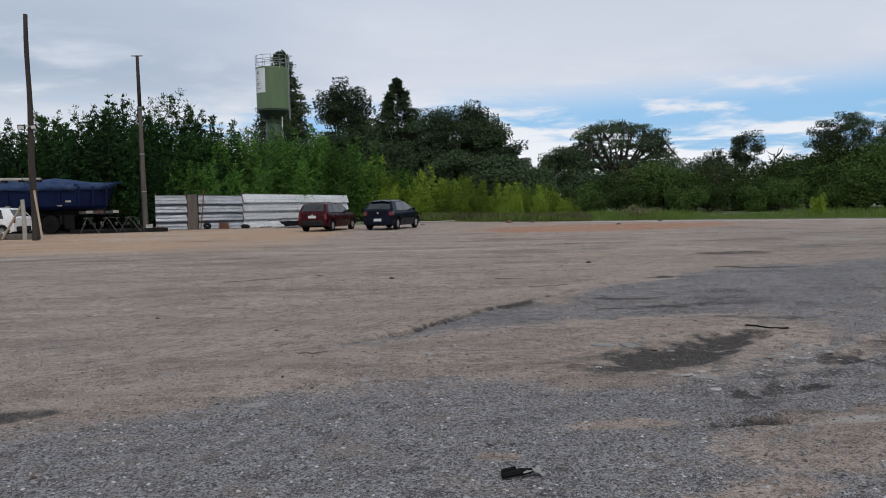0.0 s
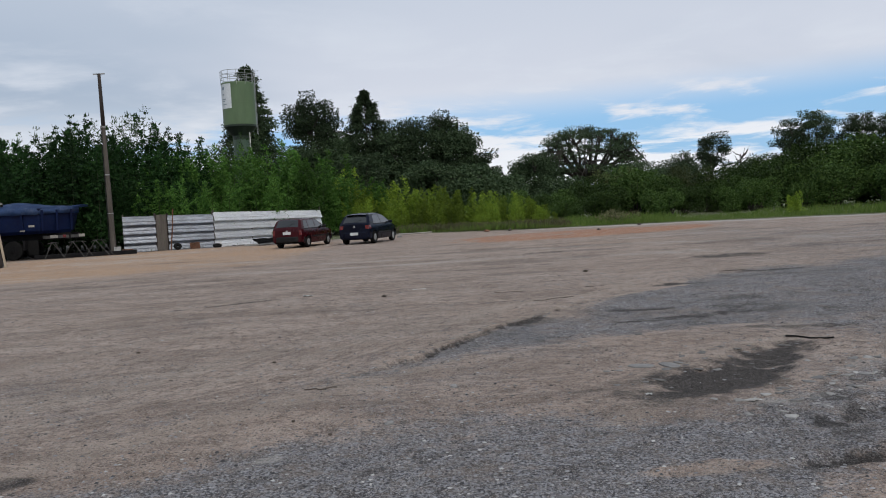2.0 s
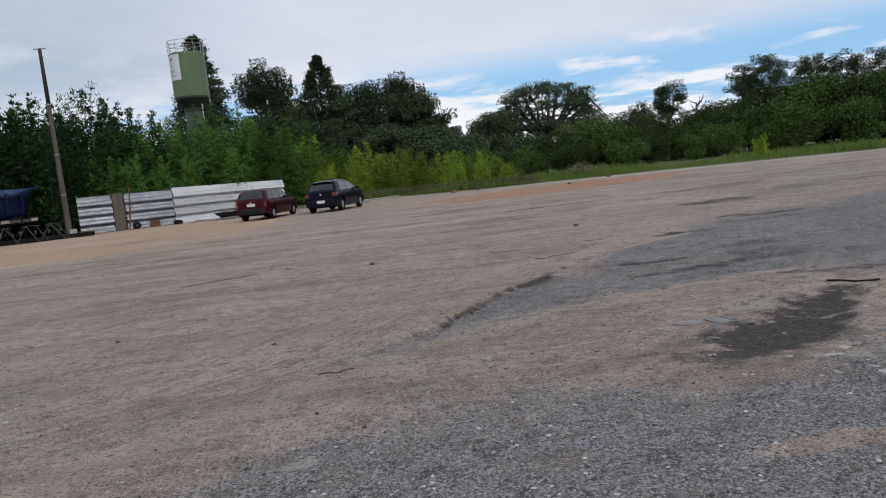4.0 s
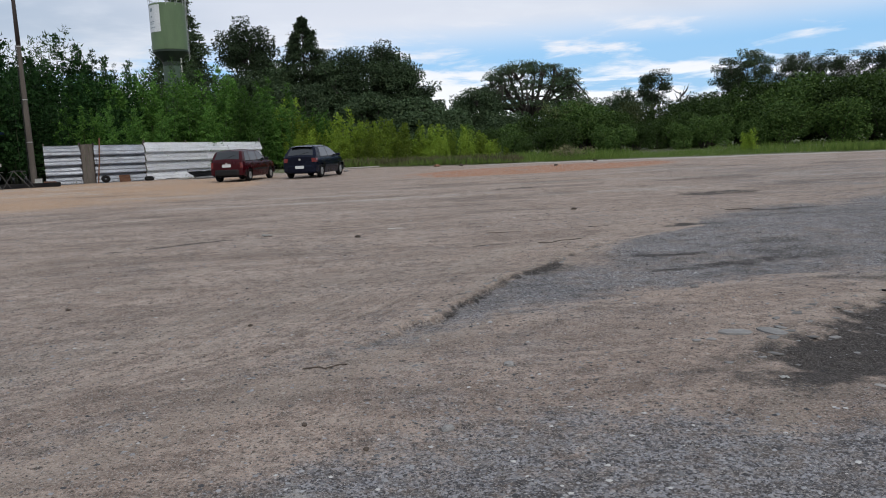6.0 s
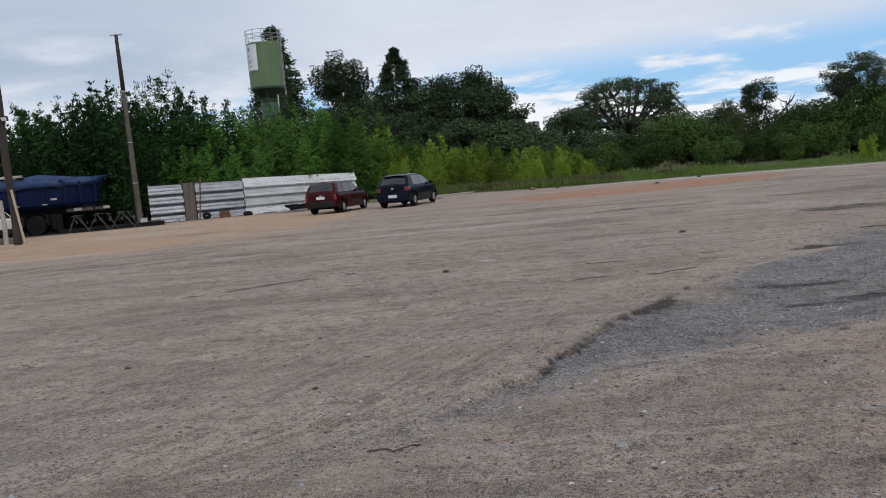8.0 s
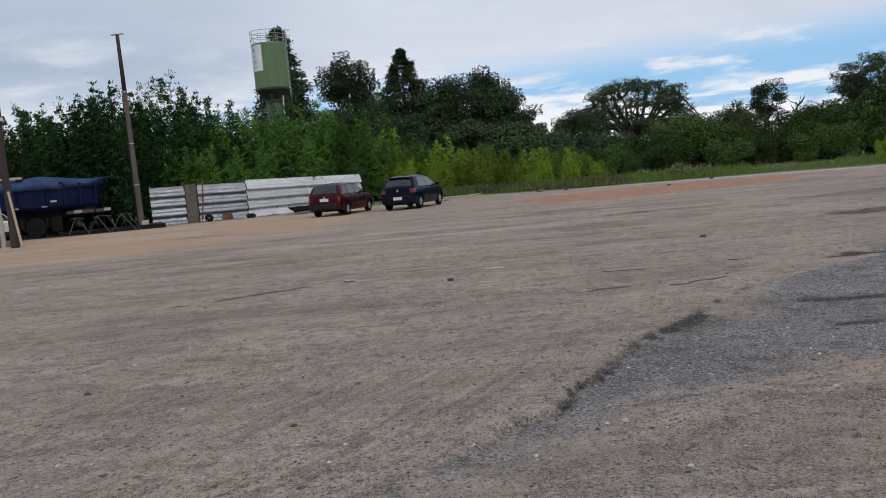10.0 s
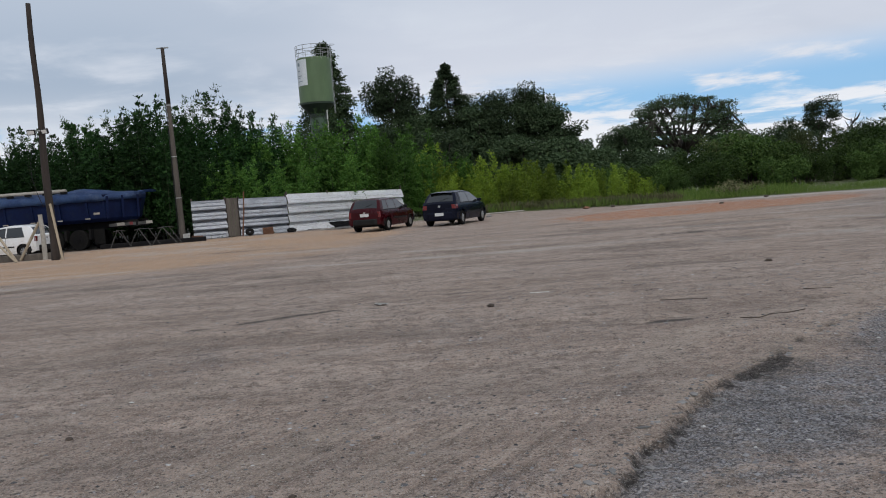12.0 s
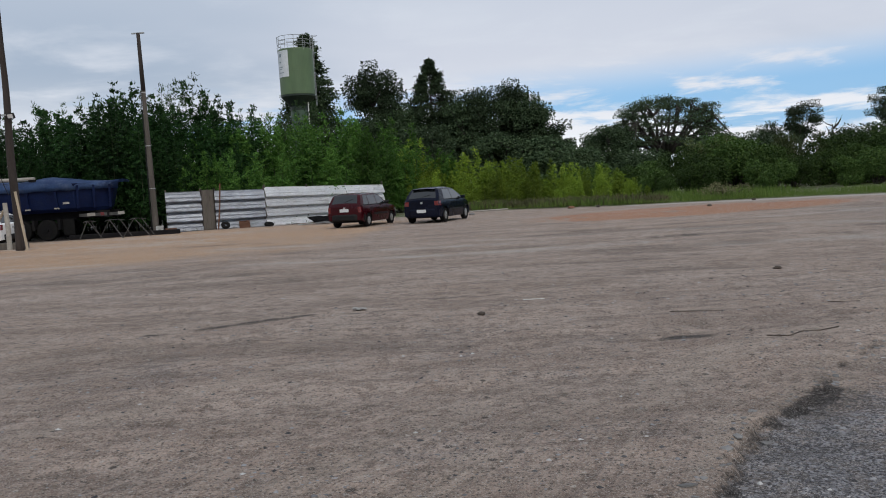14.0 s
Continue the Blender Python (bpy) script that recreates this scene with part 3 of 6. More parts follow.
    rough_rim = (w2 - 0.5) * 0.55 + (w3 - 0.5) * 0.45
    hole = np.maximum(spot(x, y, 2.35, 6.62, 1.15, 0.52, 40), spot(x, y, 3.1, 7.38, 1.05, 0.45, 43))
    hole = np.clip(hole * 1.25 + rough_rim * 1.5 * smooth(hole, 0, 0.35), 0, 1)
    hole2 = np.maximum.reduce([spot(x, y, 2.9, 5.36, 0.75, 0.22, 27), spot(x, y, 2.28, 4.45, 0.5, 0.13, 12), spot(x, y, 3.85, 6.42, 0.55, 0.24, 38), spot(x, y, 4.9, 7.3, 1.0, 0.35, 30)])
    hole2 = np.clip(hole2 * 1.2 + rough_rim * 1.3 * smooth(hole2, 0, 0.3), 0, 1)
    ruts = fractal((x * 0.96 + y * 0.05) * 0.28, (y - x * 0.10) * 1.1, 21, 5)
    tyre = smooth(ruts, 0.54, 0.68) * smooth(y, 6, 9) * smooth(y, 46, 30)
    # dark soil, plus painted ledge shadow at the rim and relief shading in the holes
    dark = 0.85 * rim * smooth(w3, 0.15, 0.5) + 0.2 * soil_and_shade * smooth(w3 + w2, 0.8, 1.15) + 0.3 * inside * smooth(w1, 0.45, 0.65) + 1.25 * smooth(hole, -0.1, 1.15) * (0.45 + 1.1 * w3) + 0.75 * smooth(hole2, 0.0, 1.1) * (0.4 + 1.1 * w3) + 0.6 * smooth(spot(x, y, 2.0, 6.5, 1.6, 1.0, 40), 0, 0.7) * w3 * 1.6 + 0.6 * smooth(spot(x, y, 3.5, 5.5, 2.6, 1.3, 32), 0, 0.6) * smooth(w2 + (w3 - 0.5), 0.4, 0.75)
    dark += tyre * (0.27 + 0.16 * smooth(y, 13, 22)) + 0.8 * smooth(spot(x, y, 1.05, 12.45, 0.3, 0.2), 0, 0.5)
    for cx, cy, rx, ry, turn, k in ((-3.2, 14.55, 0.95, 0.14, 32, 0.9), (-1.9, 14.85, 0.7, 0.08, 8, 0.6), (-0.8, 15.65, 0.8, 0.1, 12, 0.7), (7.5, 19.3, 1.3, 0.6, 0, 0.8), (4.2, 13.4, 0.5, 0.16, 0, 0.9), (3.0, 11.15, 0.6, 0.13, 0, 0.8), (3.5, 10.35, 0.9, 0.16, 12, 0.7), (2.7, 10.08, 0.5, 0.1, 5, 0.7), (6.5, 15.0, 1.6, 0.2, 5, 0.6), (-2.75, 4.75, 0.5, 0.16, 30, 0.9), (-8.5, 13.5, 1.1, 0.2, 12, 0.6), (5, 24, 2.4, 0.4, 0, 0.5), (-6, 20, 3.5, 0.35, 8, 0.5), (4.0, 8.75, 0.9, 0.12, -15, 0.6)):
        dark += k * smooth(spot(x, y, cx, cy, rx, ry * 1.3, turn) + rough_rim * 1.5, 0.0, 0.6) * (0.55 + 0.7 * w3) * (spot(x, y, cx, cy, rx * 1.5, ry * 1.5, turn) > 0)
    ribbon = fractal((x + y * 0.2) * 0.16, (y - 0.05 * x) * 0.42, 33, 5)
    clay = (0.7 + 0.7 * smooth(ribbon, 0.4, 0.6)) * smooth(y - 0.12 * x, 20, 31) * smooth(x, -3, -6) * smooth(y, 48, 42)
    redsoil = 1.5 * smooth(spot(x, y, 7.8, 37.4, 8.5, 4.6, 22), 0, 0.45) * smooth(ribbon + (w2 - 0.5) * 0.3, 0.22, 0.48)
    clay = np.maximum(clay, 0.5 * smooth(ribbon, 0.45, 0.6) * smooth(y, 30, 36) * smooth(x, 2, -4))
    clay = np.maximum(clay, (0.28 + 0.4 * (ribbon - 0.5)) * smooth(y, 16, 30) * smooth(x, 22, 6))
    edge_y = 50.0 - 0.40 * np.clip(x, -3, 60) + (w1 - 0.5) * 1.8
    weed = smooth(y - edge_y, -0.5, 0.7) * smooth(x, -3, 0)
    weed = np.maximum(weed, smooth(y, 47, 49.5) * smooth(x, 1, -4) * 0.9)
    weed = np.maximum(weed, smooth(x, -19, -21) * smooth(y, 34.5, 38) * 0.35)
    # dark earth, and the shade under the trailer painted in with it
    dark += smooth(x, -15.5, -18) * smooth(y, 41.8, 43.2) * 1.2
    pale = 0.8 * smooth(spot(x, y, 3.05, 4.45, 0.42, 0.13, 5), 0, 0.4) + 0.55 * smooth(spot(x, y, 2.6, 5.8, 0.5, 0.16, 15), 0, 0.5) + 0.4 * smooth(spot(x, y, 3.6, 6.75, 0.6, 0.2, 40), 0, 0.5) + 0.6 * smooth(spot(x, y, -0.45, 6.85, 0.22, 0.13, 20), 0, 0.4)
    pale += 0.55 * smooth(spot(x, y, -1.07, 5.05, 0.16, 0.11, 20), 0, 0.4) + smooth(np.abs(y - edge_y + 0.9), 1.3, 0.3) * smooth(x, 4, 10) * 1.8
    pale += smooth(fractal(x * 0.16, y * 0.8, 51), 0.54, 0.66) * smooth(y, 17, 22) * smooth(y, 50, 40) * 0.6
    fine = smooth(np.abs(x), 16, 8) * smooth(y, 30, 18)
    h = (fractal(x * 0.16, y * 0.16, 71, 3) - 0.5) * 0.07 * smooth(y, 60, 40) + (w2 - 0.5) * 0.03 * fine - 0.055 * inside * smooth(y, 13, 11) - 0.02 * near
    h += rim * (w2 - 0.75) * 0.08 - 0.05 * smooth(hole, 0, 0.9) - 0.04 * smooth(hole2, 0, 0.7) - tyre * 0.018 * fine + (w3 - 0.5) * 0.07 * (smooth(hole, 0, 0.3) + smooth(hole2, 0, 0.3)) - 0.025 * np.clip(-track, 0, 1) * fine
    h += weed * 0.12 * smooth(y, 46, 55)
    return h, {"gravel": gravel, "dark": dark, "clay": clay, "red": np.clip(redsoil, 0, 1.5), "pale": np.clip(pale, 0, 1.5), "weed": weed, "track": np.clip(track, 0, 1), "cross": x - step_x(y) - (w1 - 0.5) * 0.18,
        "groove": smooth(u, 0.25, -0.15) * smooth(u, -5.5, -2.5) * smooth(y, 13.5, 9.5)}


def lines_of(lo, hi, fine, end_lo, end_hi, grow=1.09):
    mid = list(np.arange(lo, hi, fine))
    up, d = [hi], fine
    while up[-1] < end_hi:
        d *= grow
        up.append(up[-1] + d)
    down, d = [], fine
    while not down or down[-1] > end_lo:
        d *= grow
        down.append((down[-1] if down else lo) - d)
    return np.array(down[::-1] + mid + up)


def height(x, y):
    return float(yard(np.array([float(x)]), np.array([float(y)]))[0][0])


def build_ground():
    xs, ys = lines_of(-3.4, 5.2, 0.048, -1500, 1500, 1.07), lines_of(2.4, 13.2, 0.048, -600, 3000, 1.034)
    gx, gy = np.meshgrid(xs, ys)
    x, y = gx.ravel(), gy.ravel()
    h, cover = yard(x, y)
    nx, ny = len(xs), len(ys)
    i = (np.arange(ny - 1)[:, None] * nx + np.arange(nx - 1)[None]).ravel()
    ob = np_mesh("ground", np.stack([x, y, h], 1), np.stack([i, i + 1, i + nx + 1, i + nx], 1), "ground")
    ob.data.shade_smooth()
    for name, values in cover.items():
        a = ob.data.attributes.new(name, "FLOAT", "POINT")
        a.data.foreach_set("value", (np.clip(values, -40, 40) if name == "cross" else np.clip(values, 0, 1.5)).astype(np.float32))
    tagged(ob, "packed pale brown dirt yard with grey gravel patches and orange clay", "ground", kind="structure")


build_ground()

# ---- water tower ----


def water_tower():
    t = thing("water_tower", "tall green steel cup-shaped water tower behind the bamboo", "water tower", m=pose(-15.42, 75, -0.25, 0, 0, 0))
    bm = bmesh.new()
    lathe(bm, [(0.72, 0.0), (0.72, 9.3)], 32)
    part("column", bm, "tank_column_shaded", t, "green steel column with its shadow put into the colour")
    bm = bmesh.new()
    lathe(bm, [(0.725, 9.0), (0.75, 9.35), (1.40, 10.1), (1.46, 10.15), (1.46, 10.3)], 48)
    part("cone", bm, "tank_underside_shade", t, "green conical underside with its shade put into the colour")
    bm = bmesh.new()
    lathe(bm, [(1.46, 10.30), (1.48, 10.34), (1.48, 12.2), (1.485, 12.21), (1.485, 12.24), (1.48, 12.25), (1.48, 14.02), (1.46, 14.1), (0.2, 14.25)], 64)
    part("tank", bm, "tank_green", t, smooth=False)
    # sign film wrapped round the tank
    bm = bmesh.new()
    for a0 in range(0, 68, 4):
        pts = []
        for a, z in ((a0, 11.75), (a0 + 4, 11.75), (a0 + 4, 13.95), (a0, 13.95)):
            b = radians(188 + a)
            pts.append((1.487 * math.cos(b), 1.487 * math.sin(b), z))
        plate(bm, pts, 0.008)
    sign = part("sign", bm, "sign_white", t, "large white sign film with a faded grey emblem")
    for a0, z, w, hgt in ((28, 13.42, 10, 0.28), (28, 12.95, 8, 0.1), (22, 12.55, 24, 0.07), (22, 12.4, 20, 0.05), (22, 12.1, 27, 0.05)):
        bm = bmesh.new()
        for a in np.arange(a0, a0 + w, 3):
            pts = [(1.498 * math.cos(radians(188 + b)), 1.498 * math.sin(radians(188 + b)), z + dz) for b, dz in ((a, 0), (a + 3, 0), (a + 3, hgt), (a, hgt))]
            plate(bm, pts, 0.004)
        part("print_bar", bm, "ink", sign)
    ring = lambda r, z: [(r * math.cos(radians(a)), r * math.sin(radians(a)), z) for a in range(0, 361, 10)]
    for z in (14.5, 14.82, 15.15):
        bm = bmesh.new()
        tube(bm, ring(1.5, z), 0.022, 5, False)
        part("rail", bm, "steel", t)
    for k in range(12):
        a = radians(30 * k + 8)
        bm = bmesh.new()
        tube(bm, [(1.5 * math.cos(a), 1.5 * math.sin(a), 13.9), (1.5 * math.cos(a), 1.5 * math.sin(a), 15.15)], 0.02, 5)
        part("rail_post", bm, "steel", t)
    # ladder with its cage
    for dx in (-0.2, 0.2):
        bm = bmesh.new()
        tube(bm, [(1.62, dx - 0.5, 9.3), (1.62, dx - 0.5, 15.15)], 0.02, 5)
        part("ladder_rail", bm, "steel", t)
    for z in np.arange(9.5, 15.0, 0.35):
        bm = bmesh.new()
        tube(bm, [(1.62, -0.7, z), (1.62, -0.3, z)], 0.012, 5)
        part("rung", bm, "steel", t)
    for z in (14.2, 14.6, 15.1):
        bm = bmesh.new()
        tube(bm, [(1.62 + 0.4 * math.sin(radians(a)), -0.5 - 0.32 * math.cos(radians(a)), z) for a in range(0, 181, 20)], 0.015, 5, False)
        part("cage_hoop", bm, "steel", t)
    bm = bmesh.new()
    tube(bm, [(0.9, -0.55, 0), (0.9, -0.55, 9.6)], 0.05, 8)
    part("pipe", bm, "pvc", t, "pale vertical water pipe")


water_tower()

# ---- poles ----


def timber_pole(label, x, y, top, r0, r1, material, lean, crook, seed):
    rng = random.Random(seed)
    t = thing("utility_pole", label, "pole", m=pose(x, y, height(x, y)))
    n = 18
    pts = [(lean[0] * k / n + crook * math.sin(k * 0.7) * (1 - k / n * 0.4), lean[1] * k / n, -0.3 + (top + 0.3) * k / n) for k in range(n + 1)]
    bm = bmesh.new()
    tube(bm, pts, [(r0 + (r1 - r0) * k / n) * rng.uniform(0.94, 1.06) for k in range(n + 1)], 12)
    part("shaft", bm, material, t, smooth=True)
    return t, pts


def pole_one():
    t, pts = timber_pole("dark crooked weathered timber pole with floodlights", -17.95, 35.3, 9.95, 0.165, 0.085, "pole_dark", (0.0, 0.1), 0.035, 4)
    for dx, rz in ((-0.28, 15), (0.26, -15)):
        bm = bmesh.new()
        box(bm, dx, -0.2, 5.0, 0.3, 0.1, 0.2, rz, 20)
        f = bevelled(part("floodlight", bm, "black_plastic", t, "small black rectangular floodlight"), 0.01)
        bm = bmesh.new()
        box(bm, dx + 0.01, -0.258, 4.985, 0.24, 0.012, 0.14, rz, 20)
        part("lens", bm, "clear_lens", f)
    bm = bmesh.new()
    box(bm, 0, -0.17, 5.05, 0.7, 0.04, 0.05)
    part("bracket", bm, "steel", t)
    bm = bmesh.new()
    tube(bm, [(-0.17 - 0.35 * math.sin(k / 8 * math.pi), -0.1, 4.9 - 0.35 * k) for k in range(9)], 0.012, 5)
    part("cable", bm, "black_plastic", t)
    bm = bmesh.new()
    box(bm, 0.25, -0.14, 1.1, 0.09, 0.03, 2.25, 0, 0, -7)
    part("board", bm, "plank", t, "pale plank nailed to the foot")


def pole_two():
    t, pts = timber_pole("slim pale timber pole leaning slightly, dark at the top", -16.60, 45.0, 9.8, 0.165, 0.078, "pole_pale", (-0.14, 0.15), 0.0, 7)
    bm = bmesh.new()
    tube(bm, [(-0.10, 0.11, 7.0), (-0.14, 0.15, 9.82)], [0.110, 0.085], 12)
    part("sleeve", bm, "pole_dark", t, "dark upper length", smooth=True)
    bm = bmesh.new()
    box(bm, -0.14, 0.14, 9.8, 0.62, 0.07, 0.06)
    part("crosspiece", bm, "steel", t)
    bm = bmesh.new()
    tube(bm, [(-0.2, -0.05, 0), (-0.2, 0, 3.5), (-0.22, 0.05, 7)], 0.02, 6)
    part("conduit", bm, "black_plastic", t)
    for z in (2.2, 4.3, 6.9):
        bm = bmesh.new()
        tube(bm, [(-0.0143 * z, 0.015 * z, z), (-0.0143 * z, 0.015 * z, z + 0.05)], 0.172 - z * 0.0085, 12)
        part("band", bm, "steel", t)


pole_one()
pole_two()

# ---- sheet-metal fence ----


def fence_run(name, label, a, b, top_a, top_b, material, sheets, post_step):
    """Ribbed sheets laid sideways between posts, four high."""
    a, b = Vector(a), Vector(b)
    length, ang = (b - a).length, math.degrees(math.atan2(b.y - a.y, b.x - a.x))
    base = height(a.x, a.y)
    t = thing(name, label, "fence", m=pose(a.x, a.y, base, 0, 0, ang))
    rng = random.Random(len(label))
    rows = 4
    for r in range(rows):
        for s in range(sheets):
            x0, x1 = length * s / sheets, length * (s + 1) / sheets + (0.04 if s < sheets - 1 else 0)
            bm = bmesh.new()
            cols = 5
            grid = []
            for c in range(cols + 1):
                x = x0 + (x1 - x0) * c / cols
                top = top_a + (top_b - top_a) * x / length
                z0, z1 = top * r / rows - 0.02, top * (r + 1) / rows
                d = rng.uniform(-0.012, 0.012) - 0.012 * s - 0.008 * r
                # the sheet bellies out and folds back to a lip at its top
                prof = [(-0.03, 0.0), (0.0, -0.10), (0.06, -0.135), (0.14, -0.13), (0.36, -0.085), (0.42, -0.09), (0.48, -0.06), (0.7, -0.015), (0.84, 0.035), (0.93, 0.05), (1.0, 0.05)]
                grid.append([bm.verts.new((x, yy + d, z0 + (z1 - z0) * f)) for f, yy in prof])
            for g, h in zip(grid, grid[1:]):
                for k in range(len(g) - 1):
                    bm.faces.new((g[k], h[k], h[k + 1], g[k + 1]))
            bmesh.ops.solidify(bm, geom=bm.faces[:], thickness=0.004)
            part("sheet", bm, material, t)
    n = max(2, int(length / post_step) + 1)
    for k in range(n):
        x = 0.03 + (length - 0.06) * k / (n - 1)
        bm = bmesh.new()
        box(bm, x, 0.06, (top_a + (top_b - top_a) * x / length) / 2, 0.07, 0.07, top_a + rng.uniform(0.1, 0.25))
        part("post", bm, "pole_pale", t)
    return t


fence_run("sheet_fence", "bright silver ribbed sheet-metal fence on timber posts", (-11.6, 47.0, 0), (-6.05, 52.0, 0), 2.02, 1.84, "zinc_bright", 2, 1.9)
fence_run("sheet_fence", "dull grey ribbed sheet-metal fence beside the plank gate", (-13.9, 46.0, 0), (-11.62, 47.0, 0), 1.96, 1.90, "zinc_dull", 1, 1.5)
fence_run("sheet_fence", "short dull grey sheet-metal fence with dented strips", (-16.1, 45.2, 0), (-14.5, 45.8, 0), 2.0, 1.98, "zinc_dull", 1, 1.4)


def plank_gate():
    t = thing("plank_gate", "grey weathered upright plank gate between fence sheets", "gate", m=pose(-14.47, 45.78, height(-14.4, 45.8), 0, 0, 22))
    for k in range(3):
        bm = bmesh.new()
        box(bm, 0.1 + 0.185 * k, -0.03 + 0.006 * k, 1.02, 0.178, 0.03, 1.98 + 0.02 * (k % 2))
        bevelled(part("plank", bm, "pole_pale", t), 0.006, 1)
    for x in (-0.02, 0.6):
        bm = bmesh.new()
        box(bm, x, 0, 1.02, 0.07, 0.07, 2.1)
        part("gate_post", bm, "pole_dark", t)
    for z in (0.5, 1.5):
        bm = bmesh.new()
        box(bm, 0.29, 0.02, z, 0.58, 0.05, 0.09)
        part("cross_rail", bm, "pole_dark", t)


plank_gate()


def iron_bar():
    t = thing("iron_bar", "rusty iron bar leaning against the sheet fence", "bar", m=pose(-13.75, 45.85, height(-13.7, 45.8)))
    bm = bmesh.new()
    tube(bm, [(0, -0.05, 0), (0.13, 0.05, 1.2), (0.2, 0.1, 2.3)], 0.035, 8)
    part("rod", bm, "rust", t)


iron_bar()

# ---- plants ----


def bamboo(name, label, category, rng, h, spread, culms, per, leaf, wide, material, culm_mat="culm", lift=0.08, full=0.55, broad=0.27):
    """A clump: arching culms, each a pointed plume of drooping sprays of leaves."""
    t = thing(name, label, category)
    bm = bmesh.new()
    pts, dirs = [], []
    for c in range(culms):
        a, r = rng.uniform(0, 2 * math.pi), spread * 0.46 * math.sqrt((c + 0.5) / culms)
        base = np.array([r * math.cos(a), r * math.sin(a), 0.0])
        a2, lean = a + rng.normal() * 0.6, rng.uniform(0.02, 0.2) * h * 0.5
        hh = h * rng.uniform(full, 1.0)
        out = np.array([math.cos(a2), math.sin(a2), 0.0])

        def on(s):
            return base + out * lean * s**2.2 + np.array([0, 0, hh * s * (1 - 0.06 * s * s)])
        tube(bm, [on(k / 6) for k in range(7)], [0.03 * (1 - k / 6.6) for k in range(7)], 4, False)
        sprays = 30
        leaves = per // sprays
        for k in range(sprays):
            s = 0.1 + 0.9 * (k + rng.uniform(0, 1)) / sprays
            b = rng.uniform(0, 2 * math.pi)
            side = np.array([math.cos(b), math.sin(b), 0.0])
            reach = (0.05 + 0.95 * (1.0 - s) ** 0.85) * spread * broad * rng.uniform(0.5, 1.15)
            n = max(3, int(leaves * (0.35 + 1.3 * (1 - s) ** 0.6)))
            q = rng.uniform(0.0, 1.0, (n, 1))
            node = on(min(s, 1.0))
            size = 0.05 + 0.13 * reach
            p = node + side * reach * q + np.array([0, 0, 1.0]) * (lift * 6 * reach * q * (1 - 0.75 * q)) + rng.normal(size=(n, 3)) * size * np.array([1, 1, 0.55])
            pts.append(p)
            dirs.append(np.repeat([side * (0.75 if s < 0.9 else 0.3) + np.array([0, 0, -0.12 + 1.1 * max(0.0, s - 0.62) / 0.38])], n, 0))
    tagged(part("culm_work", bm, culm_mat, t), kind="stuff")
    v, f = blade_arrays(np.concatenate(pts), rng, leaf, wide, 0.12, np.concatenate(dirs), 0.42)
    np_mesh("foliage", v, f, material, t)
    return t


def shrub(name, label, category, rng, h, spread, leaves, leaf, wide, material):
    """A rounded bush built of several leafy mounds on forked stems."""
    t = thing(name, label, category)
    bm = bmesh.new()
    pts, dirs = [], []
    mounds = 13
    for k in range(mounds):
        a, r = rng.uniform(0, 2 * math.pi), spread * 0.5 * math.sqrt(rng.uniform())
        c = np.array([r * math.cos(a), r * math.sin(a), h * rng.uniform(0.22, 0.78)])
        tube(bm, [(c[0] * 0.1, c[1] * 0.1, 0), (c[0] * 0.6, c[1] * 0.6, c[2] * 0.5), tuple(c)], [0.07, 0.045, 0.015], 5, False)
        size = np.array([spread * 0.22, spread * 0.22, h * 0.22]) * rng.uniform(0.75, 1.2)
        u = rng.normal(size=(leaves // mounds, 3))
        u /= np.linalg.norm(u, axis=1, keepdims=True)
        rad = rng.uniform(0.55, 1.0, (len(u), 1)) ** 0.5 * (1 + 0.22 * np.sin(u[:, :1] * 7 + k) * np.cos(u[:, 1:2] * 6))
        p = c + u * rad * size
        p[:, 2] = np.maximum(p[:, 2], 0.05)
        pts.append(p)
        dirs.append(u * 0.9)
    tagged(part("stem_work", bm, "bark", t), kind="stuff")
    v, f = blade_arrays(np.concatenate(pts), rng, leaf, wide, 0.1, np.concatenate(dirs))
    np_mesh("foliage", v, f, material, t)
    return t


